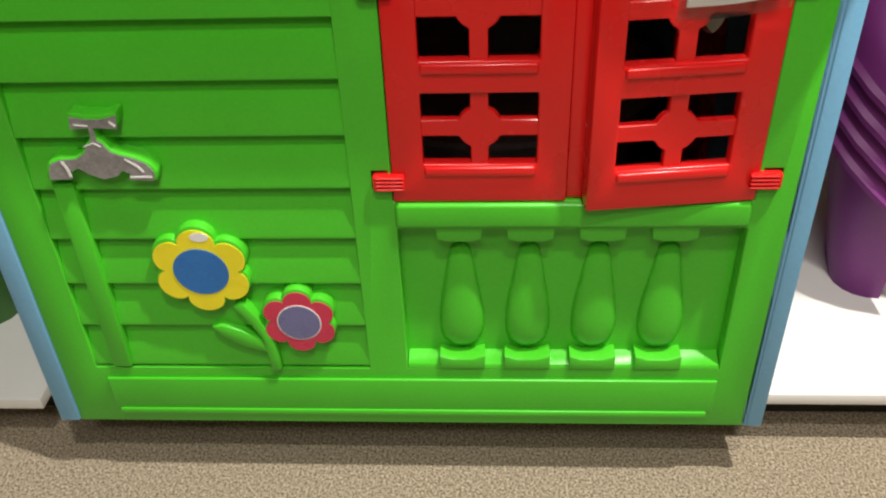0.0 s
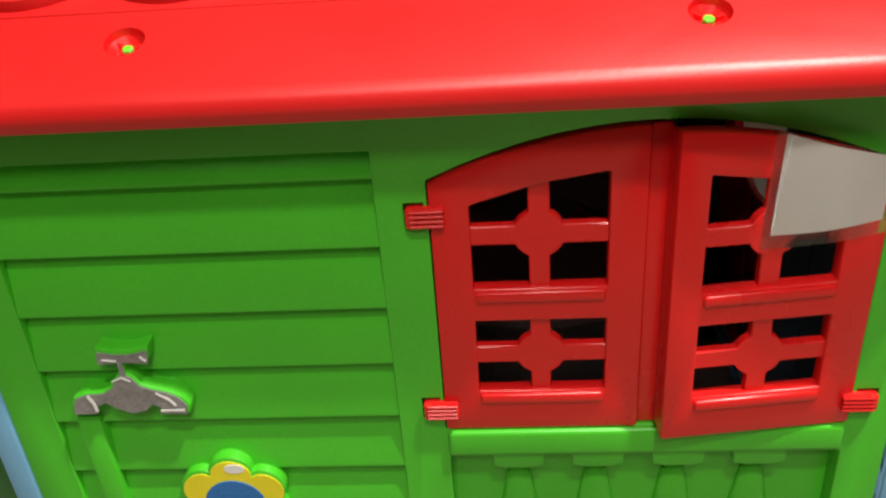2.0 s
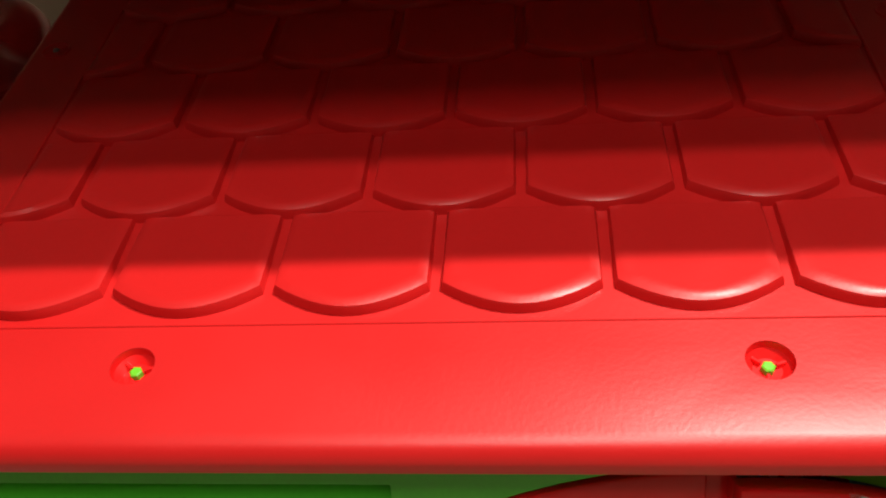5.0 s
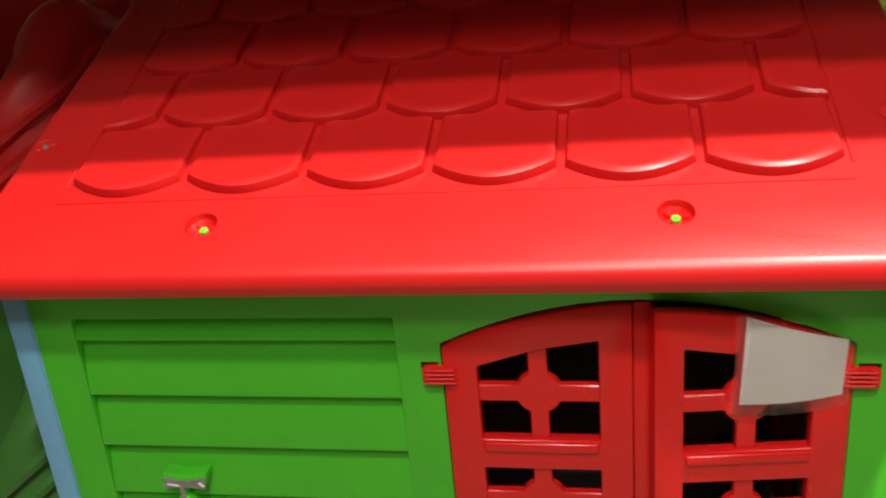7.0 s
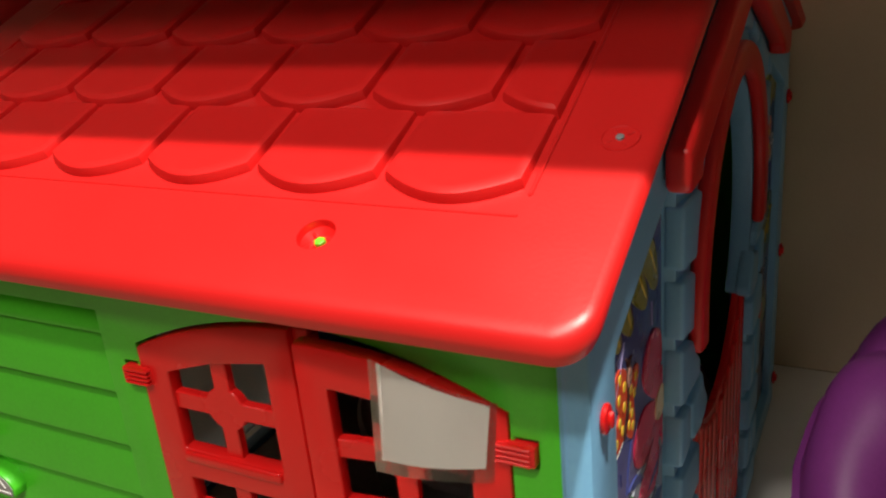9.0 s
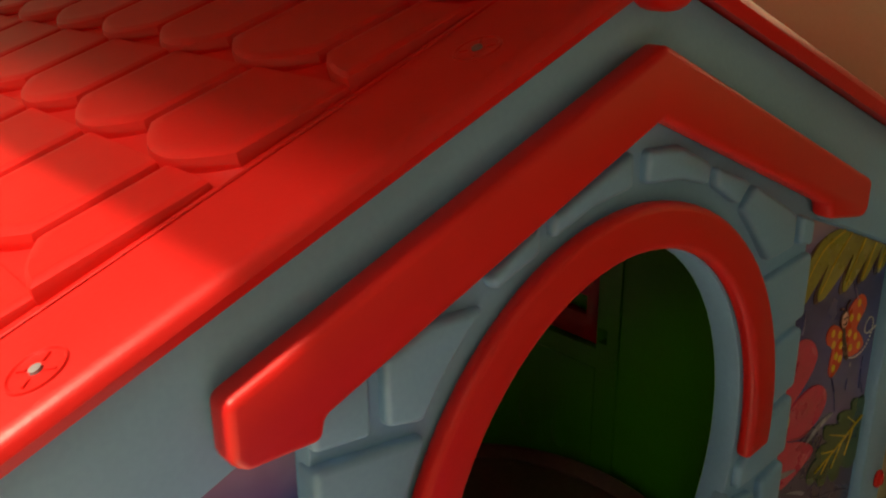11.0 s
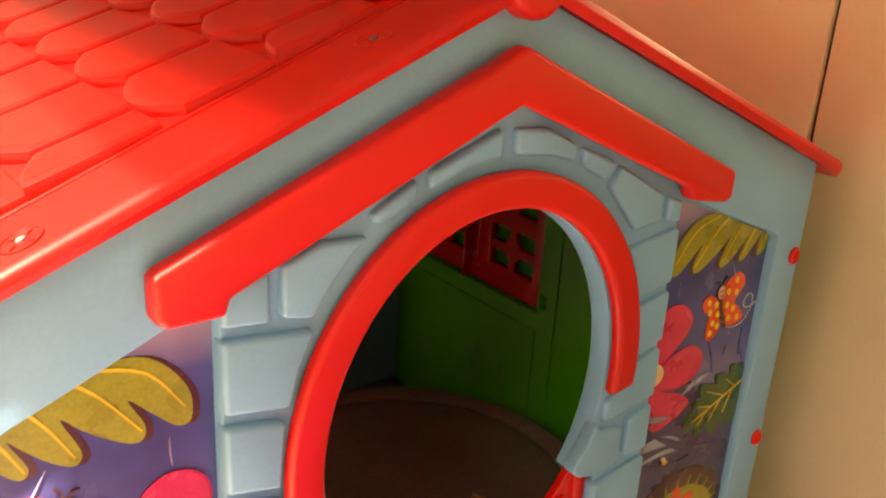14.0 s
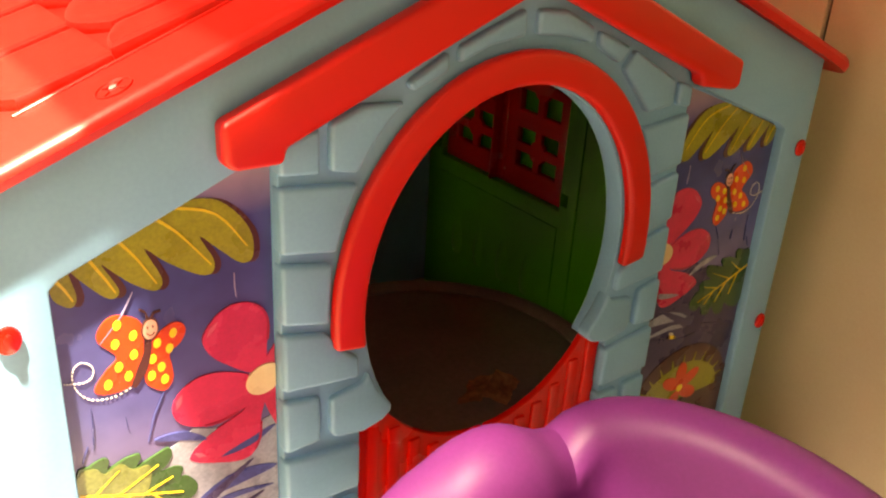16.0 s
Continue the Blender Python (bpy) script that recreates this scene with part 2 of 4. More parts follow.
def arch_line(u0, u1, off, steps=14):
    return [(u0 + (u1 - u0) * k / steps, arch(u0 + (u1 - u0) * k / steps) + off) for k in range(steps + 1)]


GREEN_L, GREEN_R = -0.410, 0.404
BOARD_Z = [0.183, 0.244, 0.304, 0.364, 0.426, 0.486, 0.545, 0.605, 0.667, 0.692]


def hinge_mesh():
    bm = block(-0.015, 0.015, -0.009, 0.009, 0.004, 0.012, 0.002)
    for k in range(4):
        merge(bm, block(-0.014, 0.014, -0.0078 + k * 0.0043, -0.0052 + k * 0.0043, 0.011, 0.0165, 0.0008, 1))
    return merge(bm, block(-0.017, -0.009, -0.0085, 0.0085, 0.004, 0.015, 0.002))


def muntin(cu, cv, u0, u1, v0, v1, w=0.0086, r=0.0215):
    """A cross-shaped glazing bar with a round boss."""
    pts = []
    a0 = math.degrees(math.asin(w / r))
    ends = ((u1, None), (None, v1), (u0, None), (None, v0))
    for k, (eu, ev) in enumerate(ends):
        base = 90 * k
        d, s = Vector((math.cos(radians(base)), math.sin(radians(base)))), Vector((-math.sin(radians(base)), math.cos(radians(base))))
        far = abs(eu - cu) if eu is not None else abs(ev - cv)
        pts += [tuple(Vector((cu, cv)) + d * far - s * w), tuple(Vector((cu, cv)) + d * far + s * w)]
        pts += oval(cu, cv, r, r, base + a0, base + 90 - a0, 6)
    return pts


def shutter(wall, mirror, parent, opened=0.0):
    """A louvre-free toy shutter with two lights; the hinge side is at u = 0.003, or 0.361 when mirrored."""
    f = (lambda u: 0.364 - u) if mirror else (lambda u: u)
    m = wall @ Matrix.Translation((0, 0, -0.010))
    turn = m
    if opened:
        pin = Matrix.Translation((0.362, 0, 0.006))
        turn = m @ pin @ Matrix.Rotation(radians(opened), 4, "Y") @ pin.inverted()
    edge = 0.176 if not mirror else 0.172
    outer = [(0.003, 0.412), (edge, 0.412)] + arch_line(edge, 0.003, -0.003)
    low = [(0.035, 0.455), (0.146, 0.455), (0.146, 0.531), (0.035, 0.531)]
    high = [(0.035, 0.563), (0.146, 0.563), (0.146, 0.668), (0.09, 0.659), (0.035, 0.642)]
    leaf = part("shutter", plate([(f(u), v) for u, v in outer], -0.004, 0.012, [[(f(u), v) for u, v in low], [(f(u), v) for u, v in high]], 0.0025), RED, parent,
                "red shutter standing slightly open" if opened else "red closed shutter", turn)
    part("glazing_bar", plate([(f(u), v) for u, v in muntin(0.0905, 0.493, 0.033, 0.148, 0.453, 0.533)], -0.002, 0.0075, (), 0.001, 1), RED, leaf, "", turn)
    part("glazing_bar", plate([(f(u), v) for u, v in muntin(0.0905, 0.612, 0.033, 0.148, 0.561, 0.661)], -0.002, 0.0075, (), 0.001, 1), RED, leaf, "", turn)
    for v0 in (0.441, 0.549):
        part("ledge", block(f(0.036), f(0.145), v0 + 0.002, v0 + 0.013, 0.009, 0.0155, 0.003, 3) if not mirror else
             block(f(0.145), f(0.036), v0 + 0.002, v0 + 0.013, 0.009, 0.0155, 0.003, 3), RED, leaf, "", turn)
    if mirror:
        part("edge_flange", block(0.1925, 0.1970, 0.414, 0.700, -0.024, -0.0045, 0.001), RED, leaf, "", turn)
    else:
        part("rebate", block(0.1765, 0.192, 0.413, 0.704, -0.004, 0.006, 0.001), RED, leaf, "", turn)
    for v in (0.436, 0.634):
        u = 0.001 if not mirror else 0.366
        part("hinge", hinge_mesh(), RED, leaf, "", wall @ Matrix.Translation((u, v, -0.0085)) @ Matrix.Diagonal((-1 if mirror else 1, 1, 1, 1)))


def long_wall(m, face):
    """A green long side: siding, shuttered window and balustrade relief. Returns its panel."""
    outer = [(GREEN_L, BASE), (GREEN_R, BASE), (GREEN_R, 0.752), (GREEN_L, 0.752)]
    siding = [(-0.367, 0.180), (-0.040, 0.180), (-0.040, 0.692), (-0.367, 0.692)]
    window = [(0.002, 0.411), (0.362, 0.411)] + arch_line(0.362, 0.002, 0.0)
    rail = [(0.004, 0.181), (0.361, 0.181), (0.361, 0.377)]
    for c in (0.290, 0.216, 0.142, 0.068):
        rail += [(c + 0.024, 0.377), (c + 0.023, 0.364), (c + 0.012, 0.361), (c - 0.012, 0.361), (c - 0.023, 0.364), (c - 0.024, 0.377)]
    rail += [(0.004, 0.377)]
    slots = [[(a, v - 0.0115), (b, v - 0.0115), (b, v + 0.0115), (a, v + 0.0115)] for a, b in ((-0.0175, -0.0015), (0.3655, 0.3835)) for v in (0.436, 0.634)]
    panel = part("long_wall", plate(outer, -0.026, 0.0, [siding, window, rail, *slots], 0.0012), GREEN, house, "moulded green plastic wall", m)
    part("window_sill", block(0.0035, 0.3605, 0.381, 0.4105, -0.004, 0.0055, 0.0055, 4), GREEN, panel, "", m)
    part("bottom_rail", block(-0.357, 0.361, 0.116, 0.166, 0.0, 0.0045, 0.002, 3), GREEN, panel, "", m)
    part("bottom_bead", block(-0.352, 0.354, 0.108, 0.1175, 0.0, 0.0068, 0.002, 2), GREEN, panel, "", m)
    for k, (a, b) in enumerate(zip(BOARD_Z, BOARD_Z[1:])):
        # a clapboard: its foot stands proud of the board below
        bm = plate([(-0.016, a - 0.001), (-0.001, a + 0.001), (-0.0005, a + 0.006), (-0.012, b + 0.003), (-0.022, b + 0.003), (-0.022, a)], -0.367, -0.039, (), 0.0008, 1)
        bm.transform(Matrix(((0, 0, 1, 0), (0, 1, 0, 0), (1, 0, 0, 0), (0, 0, 0, 1))))
        bmesh.ops.recalc_face_normals(bm, faces=bm.faces[:])
        part("siding_board", bm, GREEN, panel, "", m)
    part("balustrade_back", block(0.001, 0.364, 0.179, 0.379, -0.028, -0.020), GREEN, panel, "", m)
    sill = plate([(-0.021, 0.181), (0.0, 0.181), (-0.001, 0.187), (-0.021, 0.194)], 0.005, 0.360, (), 0.0008, 1)
    sill.transform(Matrix(((0, 0, 1, 0), (0, 1, 0, 0), (1, 0, 0, 0), (0, 0, 0, 1))))
    bmesh.ops.recalc_face_normals(sill, faces=sill.faces[:])
    part("balustrade_sill", sill, GREEN, panel, "", m)
    turned = [(0.005, 0.347), (0.0105, 0.342), (0.0135, 0.328), (0.0175, 0.302), (0.0225, 0.272), (0.0252, 0.246), (0.0247, 0.228), (0.0205, 0.214), (0.012, 0.206), (0.006, 0.204)]
    for c in (0.068, 0.142, 0.216, 0.290):
        bm = lathe(turned, 28, 0.52)
        bm.transform(Matrix(((1, 0, 0, c), (0, 0, 1, 0), (0, 1, 0, -0.019), (0, 0, 0, 1))))
        bmesh.ops.recalc_face_normals(bm, faces=bm.faces[:])
        part("baluster", bm, GREEN, panel, "", m)
        part("baluster_foot", plate([(c - 0.026, 0.183), (c + 0.026, 0.183), (c + 0.026, 0.203), (c + 0.012, 0.198), (c - 0.012, 0.198), (c - 0.026, 0.203)], -0.02, 0.003, (), 0.0015), GREEN, panel, "", m)
    if not face:
        # Added plate behind the rear shutters so their panes stay dark.
        part("window_blocker", plate([(-0.0005, 0.405), (0.3645, 0.405)] + arch_line(0.3645, -0.0005, 0.004), 0.004, 0.009), GREEN, panel, "added plate that darkens the rear window", m)
    shutter(m, False, house)
    shutter(m, True, house, 6.5 if face else 0.0)
    return panel


front = long_wall(FRONT, True)
long_wall(BACK, False)


def flower_outline(cu, cv, r, petals=6, depth=0.17, turn=0.0):
    out = []
    for k in range(96):
        a = 2 * math.pi * k / 96
        q = r * (1 - depth + depth * abs(math.cos(petals * a / 2)) ** 0.6)
        out.append((cu + q * math.cos(a + turn), cv + q * math.sin(a + turn)))
    return out


def front_reliefs():
    for cu, cv, r, ink, eye, deep in ((-0.2085, 0.330, 0.0535, "yellow", "mid_blue", 0.013), (-0.112, 0.258, 0.042, "rose", "slate", 0.012)):
        fl = part("relief_flower", plate(flower_outline(cu, cv + 0.003, r * 1.03, 6, 0.24, 0.50), -0.015, deep - 0.004, (), 0.0015, 2), GREEN, front, "", FRONT)
        part("flower_sticker", plate(flower_outline(cu, cv, r, 6, 0.27, 0.50), deep - 0.004, deep - 0.003), INK[ink], fl, "yellow flower sticker" if ink == "yellow" else "rose flower sticker", FRONT)
        part("flower_centre", plate(oval(cu, cv, r * 0.56, r * 0.56), deep - 0.003, deep - 0.0022), INK[eye], fl, "round blue centre", FRONT)
        if ink == "yellow":
            part("torn_patch", plate(oval(cu + 0.006, cv + 0.045, 0.010, 0.0055), deep - 0.003, deep - 0.0024), INK["white"], fl, "bare torn patch", FRONT)
        else:
            part("centre_ring", plate(oval(cu, cv, r * 0.59, r * 0.59), deep - 0.003, deep - 0.0024, [oval(cu, cv, r * 0.555, r * 0.555)]), INK["white"], fl, "", FRONT)
    stem = ribbon([(-0.178, 0.283), (-0.165, 0.262), (-0.152, 0.235), (-0.149, 0.210), (-0.148, 0.184)], 0.012, -0.014, 0.009, 0.002)
    leaf = [(-0.150, 0.210), (-0.165, 0.214), (-0.185, 0.222), (-0.203, 0.236), (-0.214, 0.250), (-0.200, 0.252), (-0.180, 0.244), (-0.160, 0.232)]
    part("flower_stem", merge(stem, plate(leaf, -0.014, 0.008, (), 0.003, 2)), GREEN, front, "", FRONT)
    # garden tap with its hose
    tap = [(-0.338, 0.447), (-0.316, 0.447), (-0.314, 0.456), (-0.306, 0.460), (-0.297, 0.453), (-0.283, 0.447), (-0.270, 0.450), (-0.262, 0.457), (-0.255, 0.453), (-0.258, 0.446), (-0.233, 0.445), (-0.231, 0.455), (-0.237, 0.464), (-0.248, 0.470),
           (-0.262, 0.474), (-0.270, 0.478), (-0.275, 0.487), (-0.2795, 0.490), (-0.2795, 0.5045), (-0.256, 0.503), (-0.254, 0.517), (-0.270, 0.513), (-0.284, 0.513), (-0.300, 0.516), (-0.302, 0.503), (-0.2840, 0.5045), (-0.2845, 0.491), (-0.290, 0.486), (-0.296, 0.476), (-0.306, 0.470), (-0.322, 0.469), (-0.333, 0.465), (-0.337, 0.456)]
    grown = [(-0.284 + (u + 0.284) * 1.06, 0.480 + (v - 0.480) * 1.08 + 0.002) for u, v in tap]
    body = part("relief_tap", plate(grown, -0.014, 0.0105, (), 0.002, 2), GREEN, front, "", FRONT)
    part("tap_sticker", plate(tap, 0.0105, 0.0115), INK["metal"], body, "grey printed tap sticker", FRONT)
    for line, w in (([(-0.321, 0.468), (-0.317, 0.459), (-0.316, 0.450)], 0.0028), ([(-0.257, 0.470), (-0.246, 0.462), (-0.241, 0.455)], 0.0022), ([(-0.256, 0.4495), (-0.234, 0.4495)], 0.0020), ([(-0.262, 0.511), (-0.257, 0.506)], 0.002),
                    ([(-0.297, 0.508), (-0.284, 0.5065)], 0.0014), ([(-0.294, 0.484), (-0.284, 0.488), (-0.277, 0.484)], 0.0012)):
        part("tap_glint", ribbon(line, w, 0.0115, 0.0121), INK["white"], body, "", FRONT)
    part("relief_hose", block(-0.344, -0.321, 0.184, 0.438, -0.016, 0.004, 0.003, 2), GREEN, front, "", FRONT)


front_reliefs()


# ---- gables ----
EA, EB, EZ = 0.174, 0.203, 0.597      # door oval
DM = 0.506                            # middle line of the doorway


def oval_half(z, a=EA, b=EB):
    return a * math.sqrt(max(0.0, 1 - ((z - EZ) / b) ** 2))


def far_u(u):
    """Where a point of the near picture lies on the far one, which is a little wider."""
    return 0.974 - (u - 0.056) * 1.12


def gable(m, east):
    top = lambda y: (roof_z(y) if y <= MID else roof_back(y)) - 0.0165
    if not east:
        top = lambda y: (roof_z(DEEP - y) if y >= MID else roof_back(DEEP - y)) - 0.0165
    c = DM if east else DEEP - DM
    outer = [(0, BASE), (DEEP, BASE), (DEEP, top(DEEP)), (MID, top(MID)), (0, top(0))]
    door = [(c - 0.178, BASE + 0.02), (c + 0.178, BASE + 0.02), (c + 0.178, 0.462), (c + 0.154, 0.466)]
    start = math.degrees(math.asin((0.475 - EZ) / EB))
    door += oval(c, EZ, EA, EB, start, 180 - start, 40) + [(c - 0.154, 0.466), (c - 0.178, 0.462)]
    pane = [(0.055, 0.13), (0.243, 0.13), (0.243, 0.770), (0.226, 0.768), (0.167, 0.742), (0.063, 0.698), (0.055, 0.690)]
    holes = [door]
    if east:
        holes += [pane, [(far_u(u), v) for u, v in pane][::-1]]
    g = part("gable_wall", plate(outer, -0.026, 0.0, holes, 0.002), BLUE, house, "moulded light blue plastic gable wall", m)
    if east:
        for f in ((lambda u: u), far_u):
            part("recess_back", plate([(f(u), v) for u, v in [(0.05, 0.125), (0.248, 0.125), (0.248, 0.775), (0.05, 0.70)]], -0.022, -0.0135), BLUE, g, "", m)
    return g


east_wall = gable(EAST, True)
west_wall = gable(WEST, False)


def corner_strips():
    for x, name in ((X1, "e"), (X0, "w")):
        for y in (0.0, DEEP):
            s = 1 if x > 0 else -1
            f = -1 if y == 0 else 1
            w = abs(x) - (GREEN_R if s > 0 else -GREEN_L)
            a, b = sorted((x - s * (w - 0.0015), x - s * 0.0005))
            c, d = sorted((y + f * 0.002, y - f * 0.026))
            part("corner_strip", block(a, b, c, d, BASE, 0.752, 0.002), BLUE, house, "light blue plastic corner strip", Matrix.Identity(4))


corner_strips()


def stone_ring():
    """The stones round the doorway: a column on each side and a fan under the hood."""
    e = 0.2415                                        # outer edge of the column
    jamb = DM - 0.181
    shared = [[(e, 0.103), (jamb, 0.103), (jamb, 0.157), (e, 0.157)],
              [(e, 0.168), (0.284, 0.168), (0.284, 0.225), (e, 0.225)], [(0.291, 0.168), (jamb, 0.168), (jamb, 0.225), (0.291, 0.225)],
              [(e, 0.236), (jamb, 0.236), (jamb, 0.290), (e, 0.293)],
              [(e, 0.304), (0.280, 0.304), (0.280, 0.382), (e, 0.386)], [(0.290, 0.304), (jamb, 0.304), (jamb, 0.382), (0.290, 0.382)],
              [(e, 0.397), (jamb, 0.394), (jamb, 0.448), (e, 0.458)],
              [(e, 0.468), (0.280, 0.470), (0.280, 0.520), (e, 0.527)],
              [(0.291, 0.474), (0.297, 0.467), (jamb + 0.004, 0.462), (0.352, 0.468), (0.362, 0.476), (0.362, 0.484), (0.345, 0.506), (0.334, 0.530), (0.328, 0.520), (0.291, 0.514)],
              [(e, 0.538), (0.323, 0.529), (0.322, 0.552), (0.302, 0.568), (0.288, 0.588), (e, 0.599)],
              [(e, 0.609), (0.289, 0.598), (0.293, 0.659), (e, 0.669)],
              [(e, 0.679), (0.297, 0.670), (0.305, 0.700), (0.319, 0.732), (e, 0.741)]]
    fan = [[(e, 0.751), (0.280, 0.747), (0.280, 0.789), (e, 0.778)],
           [(0.290, 0.748), (0.317, 0.742), (0.333, 0.766), (0.350, 0.786), (0.366, 0.800), (0.322, 0.803), (0.290, 0.791)],
           [(0.367, 0.817), (0.374, 0.808), (0.412, 0.823), (0.411, 0.841)],
           [(0.423, 0.829), (0.460, 0.843), (0.499, 0.848), (0.499, 0.874), (0.423, 0.845)],
           [(0.514, 0.848), (0.555, 0.844), (0.589, 0.834), (0.590, 0.851), (0.552, 0.869), (0.514, 0.872)],
           [(0.600, 0.830), (0.632, 0.810), (0.648, 0.826), (0.600, 0.846)],
           [(0.641, 0.803), (0.664, 0.778), (0.688, 0.750), (0.728, 0.754), (0.727, 0.784), (0.657, 0.822)],
           [(0.738, 0.753), (0.760, 0.748), (0.760, 0.772), (0.738, 0.780)]]
    for st in shared + [[(2 * 0.502 - u, v) for u, v in q][::-1] for q in shared] + fan:
        part("stone", plate(st, -0.012, 0.0080, (), 0.0046, 3), BLUE, east_wall, "", EAST)


stone_ring()

part("door_hood", plate([(0.188, 0.775), (0.196, 0.768), (0.239, 0.768), (0.242, 0.781), (DM, 0.896), (0.752, 0.790), (0.757, 0.776), (0.815, 0.766), (0.824, 0.772), (0.824, 0.800), (DM - 0.002, 0.9435), (0.188, 0.807)], 0.0025, 0.024, (), 0.007, 4), HOOD_RED, house, "red gabled door hood", EAST)
_s = math.degrees(math.asin((0.570 - EZ) / 0.234))
_i = math.degrees(math.asin((0.565 - EZ) / 0.202))
part("door_arch", plate(oval(DM - 0.003, EZ, 0.212, 0.239, _s, 180 - _s, 44) + oval(DM - 0.003, EZ, 0.178, 0.205, 180 - _i, _i, 44), 0.0, 0.0155, (), 0.006, 4), HOOD_RED, house, "red arched door trim", EAST)


def half_doors():
    for mir in (False, True):
        f = (lambda u: 2 * DM - u) if mir else (lambda u: u)
        u0, u1 = DM - 0.176, DM - 0.002
        curve = []
        for k in range(13):
            u = u0 + (u1 - u0) * k / 12
            curve.append((u, EZ - EB * 1.02 * math.sqrt(max(0.0, 1 - ((u - DM) / 0.183) ** 2))))
        leaf = part("half_door", plate([(f(u), v) for u, v in [(u1, BASE + 0.025), *curve[::-1], (u0, BASE + 0.025)]], -0.018, -0.008, (), 0.002), RED, house, "red low half door with vertical ribs", EAST)
        for k in range(6):
            u = u0 + 0.018 + k * 0.027
            top = EZ - EB * 1.02 * math.sqrt(max(0.0, 1 - ((u - DM) / 0.183) ** 2)) - 0.010
            a, b = sorted((f(u - 0.008), f(u + 0.008)))
            part("rib", block(a, b, BASE + 0.04, top, -0.009, -0.003, 0.003, 2), RED, leaf, "", EAST)


half_doors()


def knob(y, z):
    bm = plate(oval(y, z, 0.010, 0.012, 0, 360, 18), 0.0, 0.005, (), 0.003, 2)
    merge(bm, plate(oval(y, z, 0.004, 0.007, 0, 360, 12), 0.004, 0.008, (), 0.002, 2))
    part("wall_peg", bm, RED, house, "red plastic fixing peg", EAST)


for y in (0.022, DEEP - 0.014):
    for z in (0.140, 0.392, 0.660):
        knob(y, z)


# ---- printed pictures on the gable ----
def sky_print():
    """Night-blue print that pales to lilac at its head and above the undergrowth; v is the sheet's height."""
    m = material("print_evening_sky", (0.05, 0.07, 0.24), 0.25, 0.2, 16, 0.10, 55)
    n, l = m.node_tree.nodes, m.node_tree.links
    co, split, ramp = n.new("ShaderNodeTexCoord"), n.new("ShaderNodeSeparateXYZ"), n.new("ShaderNodeValToRGB")
    l.new(co.outputs["Object"], split.inputs[0])
    l.new(split.outputs["Y"], ramp.inputs["Fac"])
    stops = ((0.13, (0.05, 0.04, 0.11)), (0.40, (0.09, 0.08, 0.20)), (0.50, (0.17, 0.15, 0.32)), (0.56, (0.085, 0.095, 0.29)), (0.66, (0.045, 0.060, 0.22)), (0.715, (0.060, 0.070, 0.26)), (0.745, (0.30, 0.23, 0.38)), (0.77, (0.50, 0.38, 0.42)))
    el = ramp.color_ramp.elements
    while len(el) < len(stops):
        el.new(0.5)
    for k, (p, c) in enumerate(stops):
        el[k].position, el[k].color = p, (*c, 1)
    mix = n.new("ShaderNodeMixRGB")
    mix.blend_type, mix.inputs[0].default_value = "OVERLAY", 0.35
    noise = n.new("ShaderNodeTexNoise")
    noise.inputs["Scale"].default_value, noise.inputs["Detail"].default_value = 26, 3
    l.new(co.outputs["Object"], noise.inputs["Vector"])
    l.new(ramp.outputs["Color"], mix.inputs[1])
    l.new(noise.outputs["Fac"], mix.inputs[2])
    l.new(mix.outputs[0], n["Principled BSDF"].inputs["Base Color"])
    return m


INK["evening"] = sky_print()


def smooth(points, per=5, closed=True):
    """A curve through the given points."""
    n = len(points)
    out = []
    for k in range(n if closed else n - 1):
        if closed:
            a, b, c, d = (Vector(points[(k + q) % n]) for q in (-1, 0, 1, 2))
        else:
            a, b, c, d = (Vector(points[min(n - 1, max(0, k + q))]) for q in (-1, 0, 1, 2))
        for q in range(per):
            t = q / per
            out.append(tuple(0.5 * (2 * b + (c - a) * t + (2 * a - 5 * b + 4 * c - d) * t * t + (3 * b - a - 3 * c + d) * t ** 3)))
    return out if closed else out + [tuple(points[-1])]


